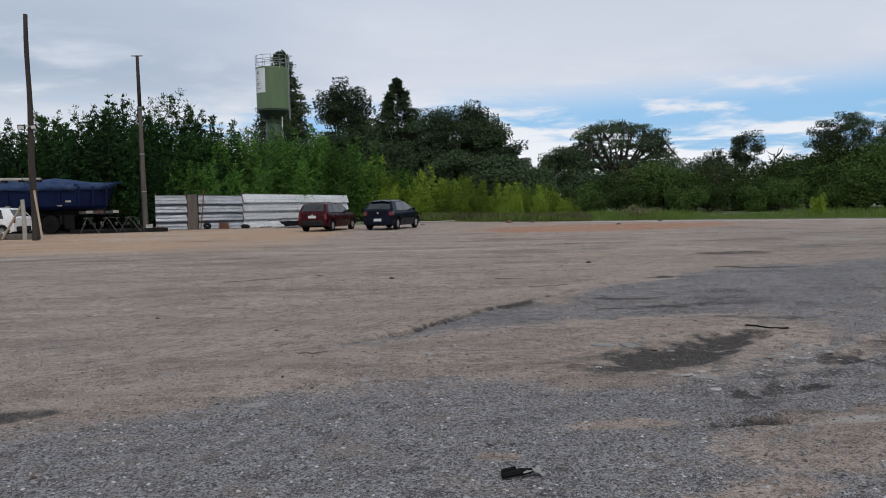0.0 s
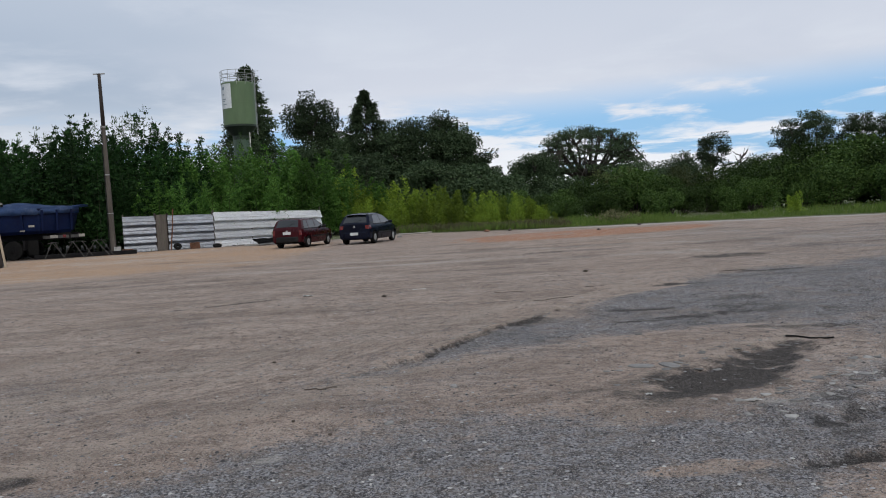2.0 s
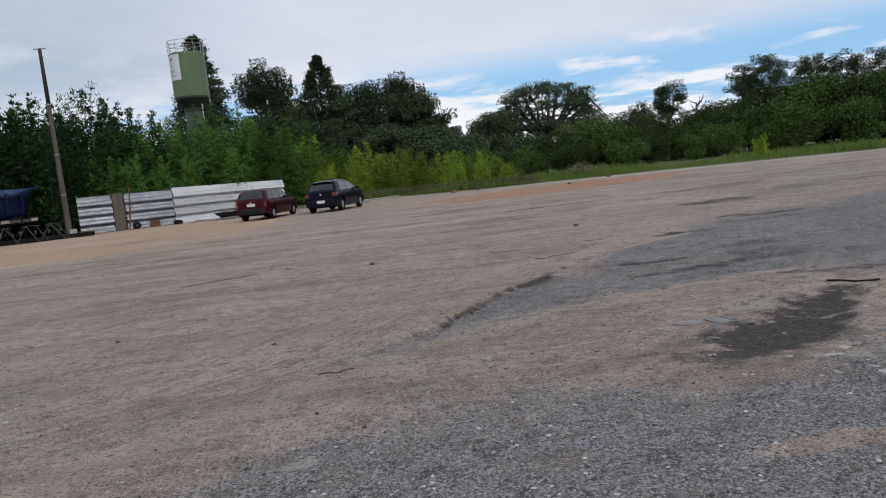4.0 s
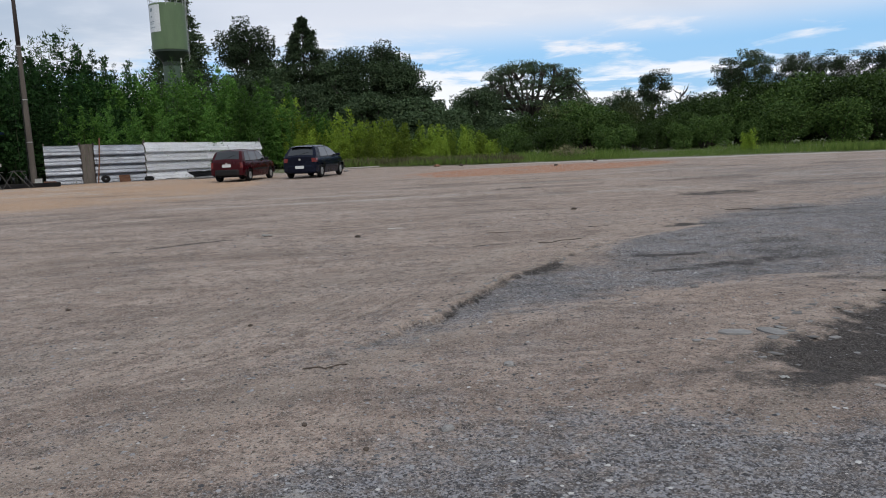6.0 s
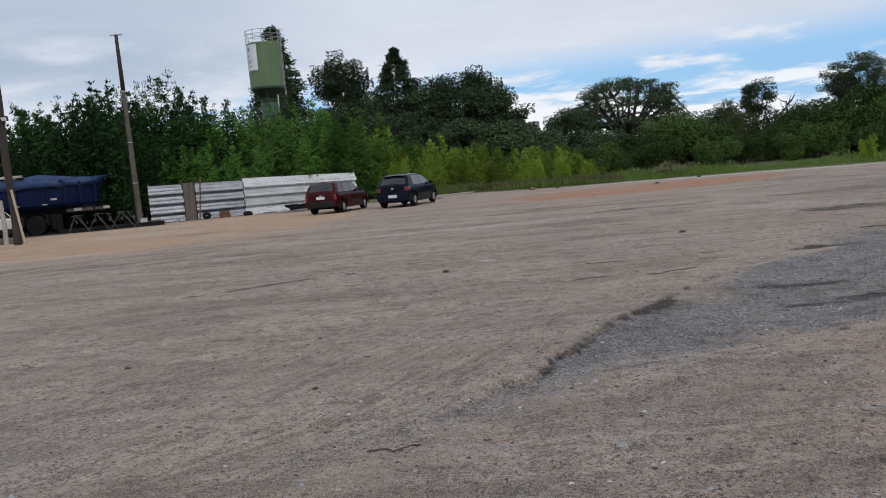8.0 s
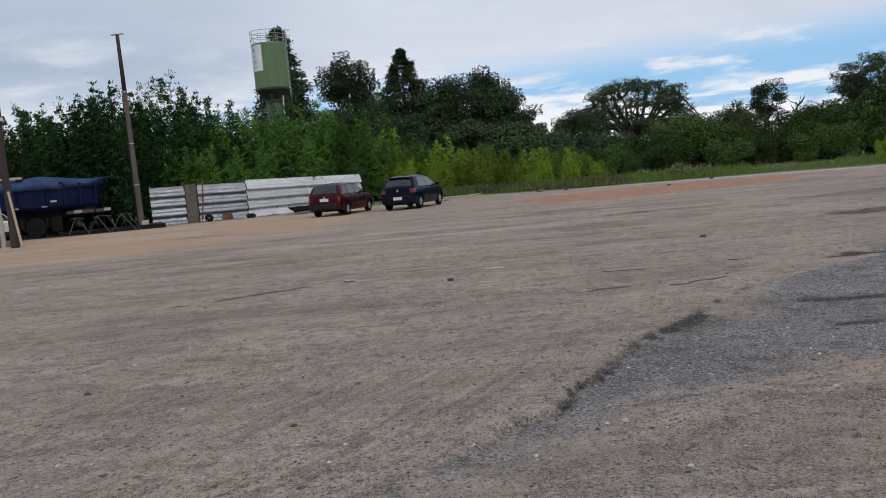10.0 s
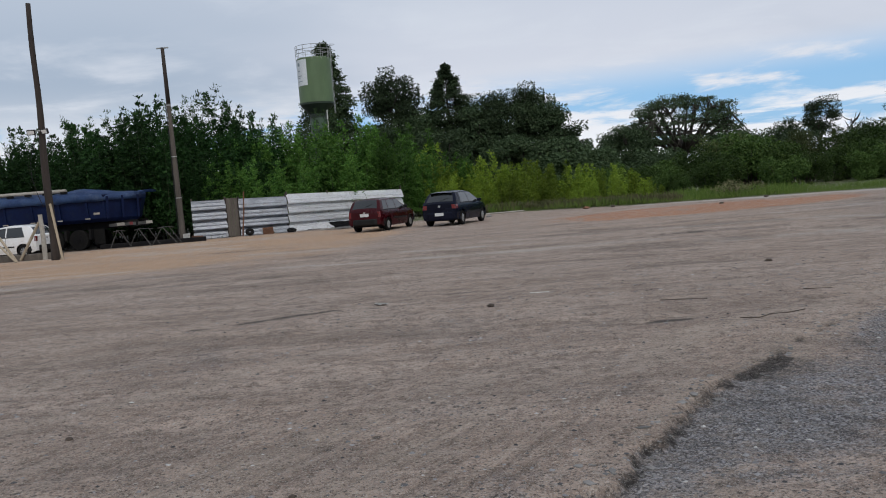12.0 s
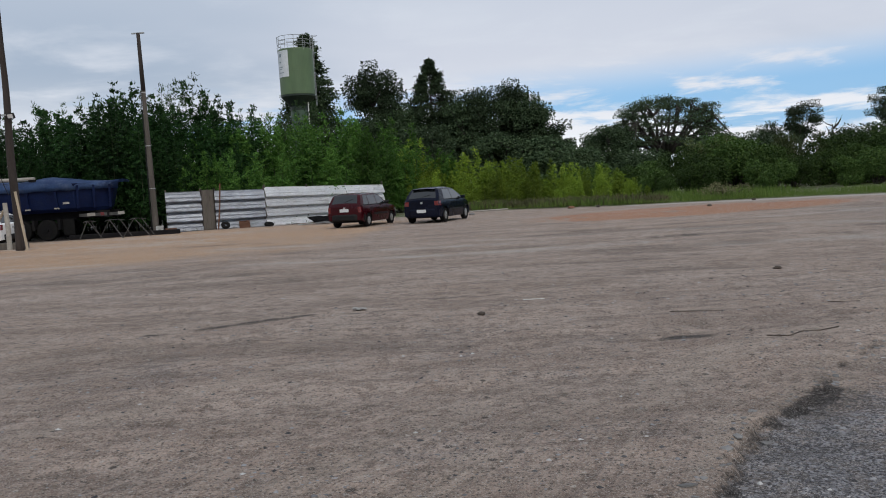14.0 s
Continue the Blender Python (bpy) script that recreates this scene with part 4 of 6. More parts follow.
def broad_tree(name, label, rng, top, crown_low, rx, ry, limbs, clumps, per, leaf, wide, material, flat=0.0, dome=False, trunk_r=0.4, clump_r=1.1, shell=0.5):
    """Trunk, limbs that fork towards leafy clumps spread through the crown."""
    t = thing(name, label, "tree")
    bm = bmesh.new()
    ch = (top - crown_low) / 2
    cz = crown_low + ch
    fork = crown_low + ch * (0.15 if flat else 0.1)
    tube(bm, [(0, 0, -0.3), (0.1, 0, fork * 0.35), (-0.1, 0.1, fork * 0.7), (0, 0, fork)], [trunk_r * 1.3, trunk_r, trunk_r * 0.85, trunk_r * 0.7], 8)
    part("trunk", bm, "bark", t)
    u = rng.normal(size=(clumps, 3))
    u /= np.linalg.norm(u, axis=1, keepdims=True)
    if flat:
        u[:, 2] = np.abs(u[:, 2]) * (1 - flat) + flat * 0.35 * rng.uniform(-1, 1, clumps)
    if dome:
        u[:, 2] = np.abs(u[:, 2]) * 2 - 1 + 0.12 * rng.uniform(-1, 1, clumps)
        u[:, :2] *= np.sqrt((1 - (np.clip(u[:, 2:3], -1, 1) * 0.5 + 0.5) ** 2) / ((u[:, :2] ** 2).sum(1, keepdims=True) + 1e-6))
    rad = rng.uniform(shell, 1.0, (clumps, 1)) ** 0.6
    wob = 1 + 0.10 * np.sin(u[:, :1] * 5.1 + 1.3) * np.cos(u[:, 2:3] * 4.3) + rng.normal(size=(clumps, 1)) * 0.05
    att = u * rad * wob * np.array([rx, ry, ch]) + np.array([0, 0, cz])
    if flat:
        att[:, 2] = np.minimum(att[:, 2], top - (np.hypot(att[:, 0] / rx, att[:, 1] / ry) ** 2.4) * ch * 1.1 + rng.normal(size=clumps) * 0.25)
    bm = bmesh.new()
    roots = []
    for k in range(limbs):
        a = 2 * math.pi * (k + rng.uniform(-0.3, 0.3)) / limbs
        far = rng.uniform(0.35, 0.8) if dome else 0.55
        e = np.array([math.cos(a) * rx * far, math.sin(a) * ry * far, cz + ch * (rng.uniform(-0.3, 0.45) if not dome else 0.75 - far * rng.uniform(0.5, 1.3))])
        s = np.array([0, 0, fork * rng.uniform(0.75, 1.0)])
        path = [s + (e - s) * q + np.array([0, 0, math.sin(q * math.pi) * -0.05 * rx]) + rng.normal(size=3) * 0.12 * (0 < q < 1) for q in (0, 0.25, 0.5, 0.75, 1)]
        tube(bm, path, [trunk_r * 0.55, trunk_r * 0.42, trunk_r * 0.32, trunk_r * 0.22, trunk_r * 0.14], 6, False)
        roots += path[1:]
    roots = np.array(roots)
    for p in att:
        q = roots[np.argmin(((roots - p) ** 2).sum(1) + (roots[:, 2] > p[2] + 0.5) * 20)]
        m = (p + q) / 2 + rng.normal(size=3) * 0.25
        tube(bm, [q, m, p], [trunk_r * (0.24 if dome else 0.14), trunk_r * (0.14 if dome else 0.09), 0.025], 4, False)
    tagged(part("branch_work", bm, "bark", t), kind="stuff")
    pts = np.repeat(att, per, 0)
    off = np.clip(rng.normal(size=pts.shape), -1.35, 1.35) * clump_r * 0.5 * np.array([1, 1, 0.6 if not dome else 0.2])
    v, f = blade_arrays(pts + off, rng, leaf, wide, 0.15, off / (clump_r * 0.5))
    np_mesh("crown", v, f, material, t)
    return t


def conifer(name, label, rng, top, low, radius, tiers, per, leaf, wide, narrow=1.0, sag=0.15):
    """A straight trunk with whorls of boughs that shorten upwards."""
    t = thing(name, label, "tree")
    bm = bmesh.new()
    tube(bm, [(0, 0, -0.3), (0, 0, top * 0.5), (0, 0, top)], [0.35, 0.2, 0.03], 7)
    part("trunk", bm, "bark", t)
    bm, pts, dirs = bmesh.new(), [], []
    for k in range(tiers):
        s = k / (tiers - 1)
        z = low + (top - low) * (0.02 + 0.97 * s)
        r = radius * (1 - s) ** narrow * rng.uniform(0.8, 1.12) + 0.2
        n = max(4, int(9 * (1 - s * 0.6)))
        for j in range(n):
            a = 2 * math.pi * (j + rng.uniform()) / n
            rr = r * rng.uniform(0.7, 1.1)
            e = np.array([math.cos(a) * rr, math.sin(a) * rr, z - sag * rr + rng.normal() * 0.1])
            tube(bm, [(0, 0, z), tuple((np.array([0, 0, z]) + e) / 2 + np.array([0, 0, 0.05 * rr])), tuple(e)], [0.06, 0.04, 0.012], 4, False)
            q = rng.uniform(0.15, 1.05, per) ** 0.7
            base = np.array([0, 0, z]) * (1 - q[:, None]) + e * q[:, None]
            pts.append(base + rng.normal(size=(per, 3)) * np.array([0.24, 0.24, 0.16]) * (0.5 + 0.25 * rr))
            dirs.append(np.repeat([[math.cos(a), math.sin(a), 0.0]], per, 0))
    tagged(part("bough_work", bm, "bark", t), kind="stuff")
    v, f = blade_arrays(np.concatenate(pts), rng, leaf, wide, 0.1, np.concatenate(dirs))
    np_mesh("crown", v, f, "conifer", t)
    return t


def scatter(kinds, rows, rng, group):
    """Copies of the given plants at (x, y, size); the originals take the first places."""
    used = set()
    for k, (x, y, s) in enumerate(rows):
        src = kinds[int(rng.integers(len(kinds)))] if k >= len(kinds) else kinds[k]
        m = pose(x, y, height(x, y) - 0.05, 0, 0, rng.uniform(0, 360))
        ob = src
        if src.name in used:
            ob = copy_thing(src, m)
        used.add(src.name)
        ob.matrix_basis = m
        ob.scale = (s * rng.uniform(0.9, 1.15), s * rng.uniform(0.9, 1.15), s)
        tagged(ob, group=group)


def plant_bamboo():
    rng = np.random.default_rng(5)
    tall = [bamboo("bamboo_clump", "tall dark green bamboo clump with drooping leaves", "bamboo", rng, 7.0, 3.4, 11, 1000, 0.25, 0.115, "bamboo", full=0.68) for _ in range(4)]
    plume = [bamboo("bamboo_clump", "open feathery pale bamboo clump rising behind the hedge", "bamboo", rng, 7.0, 2.2, 6, 560, 0.25, 0.06, "tip", full=0.85, broad=0.3) for _ in range(2)]
    young = [bamboo("bamboo_clump", "young bright green bamboo clump with pointed plumes", "bamboo", rng, 4.0, 2.2, 9, 760, 0.2, 0.07, "young", broad=0.26) for _ in range(4)]
    mid = [bamboo("bamboo_clump", "mid green bamboo clump behind the fence", "bamboo", rng, 6.0, 3.2, 11, 1000, 0.23, 0.1, "mid_green", full=0.66) for _ in range(3)]
    sil = ([-50, -30, -27, -24.3, -22.3, -19.6, -17.7, -15.4, -12.6, -9.9, -7.6, -5.3, -2.9, -0.6, 1.7, 4.8, 8.7, 12], [7.6, 7.6, 8.0, 8.0, 9.2, 9.9, 8.5, 7.2, 7.2, 7.2, 6.8, 5.8, 4.5, 3.7, 3.2, 2.7, 2.0, 1.4])
    top = lambda x: float(np.interp(x, *sil))
    rows = []
    for y0, f in ((49.2, 0.72), (52.0, 0.9), (55, 1.0)):
        x = -42.0
        while x < -14.0:
            rows.append((x + rng.normal() * 0.3, y0 + rng.normal() * 0.4 + (0.45 * max(0, x + 16)), top(x) * f * rng.uniform(0.86, 1.06) / 7.0))
            x += 1.8
    scatter(tall, rows, rng, "bamboo hedge")
    rows = []
    for y0, f in ((49.6, 0.62), (53.0, 0.85), (56.5, 1.0)):
        x = -15.5
        while x < -3.2:
            rows.append((x + rng.normal() * 0.3, max(y0, 49.2 + 0.9 * (x + 11.6)) + rng.normal() * 0.4, top(x) * f * rng.uniform(0.86, 1.05) / 6.0))
            x += 2.0
    scatter(mid, rows, rng, "bamboo hedge")
    rows = []
    for y0, f in ((53.6, 0.6), (55.4, 0.85), (57.5, 1.02)):
        x = -4.6
        while x < 9.5:
            rows.append((x + rng.normal() * 0.35, y0 - 0.22 * max(0, x) + rng.normal() * 0.4, max(0.25, top(x) * f * rng.uniform(0.7, 1.2) * (0.82 if x < -2 else 1.0) / 4.0)))
            x += 1.2
    rows.append((22.2, 46.6, 0.4))
    scatter(young, rows, rng, "young bamboo")
    rows = [(x, 58 + rng.normal(), (top(x) + 0.35 + rng.normal() * 0.4) / 7.0) for x in np.arange(-34, -10, 1.5)]
    scatter(plume, rows, rng, "bamboo plumes")


plant_bamboo()


def plant_shrubs():
    rng = np.random.default_rng(8)
    green = [shrub("shrub", "dense dark green roadside shrub", "shrub", rng, 4.0, 4.4, 7000, 0.24, 0.18, "shrub") for _ in range(4)]
    weedy = [bamboo("cane_thicket", "tall olive cane thicket with dry stalks", "cane", rng, 4.0, 3.4, 20, 380, 0.45, 0.06, "cane", "dry", full=0.8) for _ in range(2)]
    sil = ([9, 12.7, 14.5, 17.3, 22, 26.6, 30.4, 33.6, 36.8, 45, 60], [1.5, 1.9, 3.6, 4.2, 3.8, 3.9, 4.5, 5.4, 5.6, 6.5, 7])
    top = lambda x: float(np.interp(x, *sil))
    rows, rows2 = [], []
    for y0, f in ((58, 0.55), (62, 0.8), (66, 1.0)):
        x = 11.5
        while x < 62:
            row = (x + rng.normal() * 0.5, y0 - 0.34 * max(0, x - 14) * 0.5 + rng.normal() * 0.6, top(x * 66 / y0) * f * rng.uniform(0.84, 1.06) / 4.0)
            (rows2 if 14 < x < 24 and rng.uniform() < 0.75 and f > 0.6 else rows).append(row)
            x += 2.6
    rows += [(5.5, 66, 0.5), (7.5, 64, 0.5), (9.5, 65, 0.55), (11.5, 63, 0.5), (8.5, 70, 0.7), (12.5, 69, 0.7)]
    scatter(green, rows, rng, "shrubs along the yard")
    scatter(weedy, rows2, rng, "cane thicket")
    heap = shrub("brush_heap", "low heap of brown dead brush on the grass verge", "brush", rng, 0.8, 2.0, 1500, 0.2, 0.05, "dry")
    heap.matrix_basis = pose(11.8, 47.6, height(11.8, 47.6))


plant_shrubs()


def plant_trees():
    rng = np.random.default_rng(11)

    def stand(ob, x, y, turn=0):
        ob.matrix_basis = pose(x, y, 0, 0, 0, turn)
        return ob
    stand(conifer("conifer", "dark narrow conifer standing close behind the water tower", rng, 18.4, 5, 4.2, 34, 170, 0.42, 0.2, 0.7), -17.9, 92)
    stand(broad_tree("broadleaf_tree", "dense dark evergreen tree with a ragged crown", rng, 17.2, 3.5, 3.9, 4.0, 7, 130, 300, 0.34, 0.22, "dark_leaf", clump_r=1.2, shell=0.3), -12.9, 110)
    stand(conifer("conifer", "dark tiered conifer with layered drooping boughs", rng, 17.4, 4, 7.0, 26, 250, 0.44, 0.22, 0.86, 0.2), -5.8, 108)
    stand(broad_tree("broadleaf_tree", "broad dark evergreen tree with a lumpy crown", rng, 14.2, 2.5, 5.8, 5.0, 8, 170, 300, 0.34, 0.22, "dark_leaf", clump_r=1.3, shell=0.3), 1.2, 108)
    stand(broad_tree("broadleaf_tree", "dark evergreen tree sloping down beside its neighbours", rng, 12.6, 1.5, 3.6, 4.0, 7, 120, 300, 0.34, 0.22, "dark_leaf", clump_r=1.2, shell=0.3), 5.4, 107)
    stand(broad_tree("broadleaf_tree", "low dark evergreen tree at the end of the stand", rng, 8.8, 0.8, 3.0, 3.5, 6, 100, 200, 0.38, 0.24, "dark_leaf", clump_r=1.1, shell=0.3), 8.6, 106)
    for x, y, h, r in ((-9.3, 107, 12.5, 3.2), (-2.5, 105, 11.5, 3.4), (-14, 104, 10.5, 2.6), (12.3, 112, 5.4, 2.0), (14.0, 125, 5.0, 1.6), (2.0, 101, 7.5, 4.2), (7.0, 100, 6.6, 3.6), (11.0, 103, 5.0, 3.2), (-7.0, 100, 8.5, 4.2), (-17, 100, 8, 3.5)):
        stand(broad_tree("broadleaf_tree", "dark understorey tree filling the stand", rng, h, 0.8, r, r, 6, 90, 190, 0.4, 0.25, "dark_leaf", clump_r=1.1, shell=0.3), x, y)
    stand(broad_tree("umbrella_tree", "wide umbrella-crowned tree with bare limbs showing through", rng, 14.5, 4.8, 11.0, 9.0, 22, 340, 105, 0.32, 0.2, "dark_leaf", dome=True, trunk_r=0.75, clump_r=1.5, shell=0.5), 30.4, 140)
    stand(broad_tree("broadleaf_tree", "low round dark tree beside the umbrella tree", rng, 9.9, 1.5, 4.6, 4.5, 7, 130, 190, 0.42, 0.26, "dark_leaf", clump_r=1.2, shell=0.3), 20.3, 136)
    for x, y, h, lo, r in ((52.4, 141, 12.2, 5.2, 3.4), (47.5, 142, 9.0, 4.5, 2.0), (67.0, 141, 13.5, 6, 3.6), (71.5, 142, 15.2, 7, 4.4), (78, 141, 14.6, 6, 4.2), (85.5, 142, 15.0, 6, 4.0), (92, 140, 14.5, 6, 4.5), (99, 141, 15, 6, 4.5), (107, 140, 14, 5, 5)):
        stand(broad_tree("pine_tree", "far open-crowned pine with a clumped dark top", rng, h, lo, r, r, 7, int(15 * r), 210, 0.34, 0.2, "conifer", trunk_r=0.3, clump_r=0.95, shell=0.2), x, y)
    for x, y, h, r in ((36, 132, 7.4, 5), (44, 134, 7.2, 5), (58, 134, 7.5, 5), (66, 130, 8, 5), (76, 128, 8.5, 5.5), (87, 125, 8.5, 5.5), (24, 130, 5.2, 4)):
        stand(broad_tree("broadleaf_tree", "dark scrubby tree on the far edge of the field", rng, h, 0.4, r, r, 6, 100, 120, 0.5, 0.32, "dark_leaf", clump_r=1.5, shell=0.3), x, y)
    # bare dead tree
    t = thing("dead_tree", "bare grey dead tree with forked branches", "tree", m=pose(60.6, 148, 0))
    bm = bmesh.new()
    tube(bm, [(0, 0, 0), (0.1, 0, 5), (-0.1, 0, 8.5)], [0.2, 0.14, 0.08], 7)
    part("trunk", bm, "bark", t)
    bm = bmesh.new()
    r2 = random.Random(3)
    for k in range(8):
        z = r2.uniform(6, 8.6)
        a = r2.uniform(0, 6.28)
        e = Vector((math.cos(a) * r2.uniform(1.0, 2.0), math.sin(a) * 1.2, z + r2.uniform(0.8, 2.2)))
        tube(bm, [(0, 0, z), (e.x * 0.6, e.y * 0.6, z + (e.z - z) * 0.4), e], [0.11, 0.08, 0.03], 5)
    tagged(part("branch_work", bm, "bark", t), kind="stuff")


plant_trees()


def plant_grass():
    rng = np.random.default_rng(21)
    n = 42000
    x = rng.uniform(-1.0, 48, n)
    y = 50.0 - 0.40 * np.clip(x, -3, 60) + rng.gamma(1.5, 3.0, n) - 0.3
    keep = rng.uniform(size=n) < smooth(fractal(x * 0.4, y * 0.4, 90), 0.2, 0.5)
    x, y = x[keep], y[keep]
    z = yard(x, y)[0]
    p = np.stack([x, y, z], 1)
    up = np.zeros_like(p)
    up[:, 2] = 2.0
    tall = 0.18 + 0.3 * smooth(fractal(x * 0.25, y * 0.25, 95), 0.35, 0.7) 
    v, f = leaf_arrays(p, rng, 1.0, 0.065, 0, up)
    v = v.reshape(-1, 4, 3)
    v = v[:, :1] + (v - v[:, :1]) * tall[:, None, None]
    ob = np_mesh("grass", v.reshape(-1, 3), f, "grass")
    tagged(ob, "unmown green grass verge along the far edge of the yard", "grass", kind="stuff")
    # dry weeds under the young bamboo and at the fence foot
    n = 5200
    x = np.concatenate([rng.uniform(-4, 9, 3600), rng.uniform(-16, -6, 1600)])
    y = np.where(x > -4, 50.6 - 0.4 * np.clip(x, -3, 60), 47.2 + 0.9 * (x + 11.6) * (x > -11.6) + 0.42 * (x + 11.6) * (x <= -11.6)) + np.abs(rng.normal(size=n)) * np.where(x > -4, 1.6, -0.15)
    p = np.stack([x, y, yard(x, y)[0]], 1)
    up = np.zeros_like(p)
    up[:, 2] = 1.2
    v, f = leaf_arrays(p, rng, 0.5, 0.06, 0, up)
    v = v.reshape(-1, 4, 3)
    v = v[:, :1] + (v - v[:, :1]) * np.where(x > -4, 1.0, 0.35)[:, None, None]
    tagged(np_mesh("weeds", v.reshape(-1, 3), f, "dry"), "dry brownish weeds at the foot of the hedge", "weeds", kind="stuff")


plant_grass()

# ---- vehicles ----


class Shell:
    """A car's skin: a side view drawn out to a rounded width."""

    def __init__(self, w, roof_w, belt, top, line, plan, axles, arch_r, wheel_r):
        self.w, self.roof_w, self.belt, self.top, self.axles, self.arch_r, self.wheel_r = w, roof_w, belt, top, axles, arch_r, wheel_r
        self.line, self.plan = line, plan
        self.y0, self.y1 = line[0][0], line[-1][0]

    def crest(self, y):
        return float(np.interp(y, [p[0] for p in self.line], [p[1] for p in self.line]))

    def sill(self, y):
        z = 0.21 + 0.1 * smooth(np.array(abs(y)), 1.5, self.y1)
        for a in self.axles:
            if abs(y - a) < self.arch_r:
                z = max(z, self.wheel_r + math.sqrt(self.arch_r**2 - (y - a) ** 2))
        return float(z)

    def half(self, y, z):
        """Half the width at a length and a height."""
        w = self.w * float(np.interp(y, [p[0] for p in self.plan], [p[1] for p in self.plan]))
        if z > self.belt:
            return w - 0.035 + (self.roof_w - self.w + 0.035) * ((z - self.belt) / (self.top - self.belt)) ** 1.25
        low = max(0.0, (0.52 - z) / 0.35)
        high = max(0.0, (z - 0.62) / (self.belt - 0.62))
        return w - 0.06 * low**1.6 - 0.035 * high**1.8

    def side(self, y, z, out=0.0):
        return Vector((self.half(y, z) + out, y, z))

    def over(self, y, f, out=0.0):
        """A point on top, f from -1 at one edge to 1 at the other."""
        z = self.crest(y)
        return Vector((f * (self.half(y, z) - 0.05), y, z + 0.035 * (1 - f * f) + out))

    def build(self, bm):
        ys = sorted(set([round(v, 3) for v in np.arange(self.y0, self.y1, 0.06)] + [self.y0 + 0.015, self.y1] + [a + d * self.arch_r for a in self.axles for d in (-1, -0.97, -0.85, 0.85, 0.97, 1)]))
        rows = []
        for y in ys:
            lo, hi = self.sill(y), self.crest(y)
            zs = [lo + (min(self.belt, hi - 0.03) - lo) * q for q in (0, 0.12, 0.35, 0.6, 0.82, 1.0)]
            zs += [zs[-1] + (hi - 0.03 - zs[-1]) * q for q in (0.3, 0.65, 1.0)]
            half = [self.side(y, z) for z in zs] + [self.over(y, f) for f in (1.0, 0.8, 0.45, 0.0)]
            rows.append([bm.verts.new(p) for p in half] + [bm.verts.new((-p.x, p.y, p.z)) for p in half[-2::-1]])
        for a, b in zip(rows, rows[1:]):
            for k in range(len(a) - 1):
                bm.faces.new((a[k], a[k + 1], b[k + 1], b[k]))
        bm.faces.new(rows[0])
        bm.faces.new(rows[-1][::-1])


def skin(bm, at, n, m, thick=0.006):
    """A thin curved piece over a patch: at(u, v) with u and v from 0 to 1."""
    g = [[bm.verts.new(at(i / n, j / m)) for j in range(m + 1)] for i in range(n + 1)]
    faces = [bm.faces.new((g[i][j], g[i + 1][j], g[i + 1][j + 1], g[i][j + 1])) for i in range(n) for j in range(m)]
    bmesh.ops.recalc_face_normals(bm, faces=faces)
    bmesh.ops.solidify(bm, geom=faces, thickness=thick)


def car_wheel(t, x, y, r, side):
    bm = bmesh.new()
    prof = [(0.6, -0.09), (0.9, -0.09), (0.97, -0.08), (1.0, -0.055), (1.0, 0.055), (0.97, 0.08), (0.9, 0.09), (0.6, 0.09)]
    ring = [[bm.verts.new((px, q * r * math.cos(2 * math.pi * k / 28), q * r * math.sin(2 * math.pi * k / 28))) for k in range(28)] for q, px in prof]
    for q in range(len(ring)):
        r1, r2 = ring[q], ring[(q + 1) % len(ring)]
        for k in range(28):
            bm.faces.new((r1[k], r1[(k + 1) % 28], r2[(k + 1) % 28], r2[k]))
    tyre = part("wheel", bm, "rubber", t)
    tyre.matrix_basis = pose(x, y, r)
    bm = bmesh.new()
    tube(bm, [(-0.06, 0, 0), (side * 0.045, 0, 0)], r * 0.63, 24)
    part("hub", bm, "black_plastic", tyre)
    bm = bmesh.new()
    tube(bm, [(side * 0.05, r * 0.58 * math.cos(a), r * 0.58 * math.sin(a)) for a in np.linspace(0, 2 * math.pi, 25)], 0.022, 5, False)
    for k in range(8):
        c, q = math.cos(2 * math.pi * k / 8) * r, math.sin(2 * math.pi * k / 8) * r
        tube(bm, [(side * 0.07, c * 0.08, q * 0.08), (side * 0.062, c * 0.57, q * 0.57)], [0.034, 0.026], 5)
    tube(bm, [(side * 0.04, 0, 0), (side * 0.082, 0, 0)], r * 0.17, 10)
    part("rim", bm, "rim", tyre)


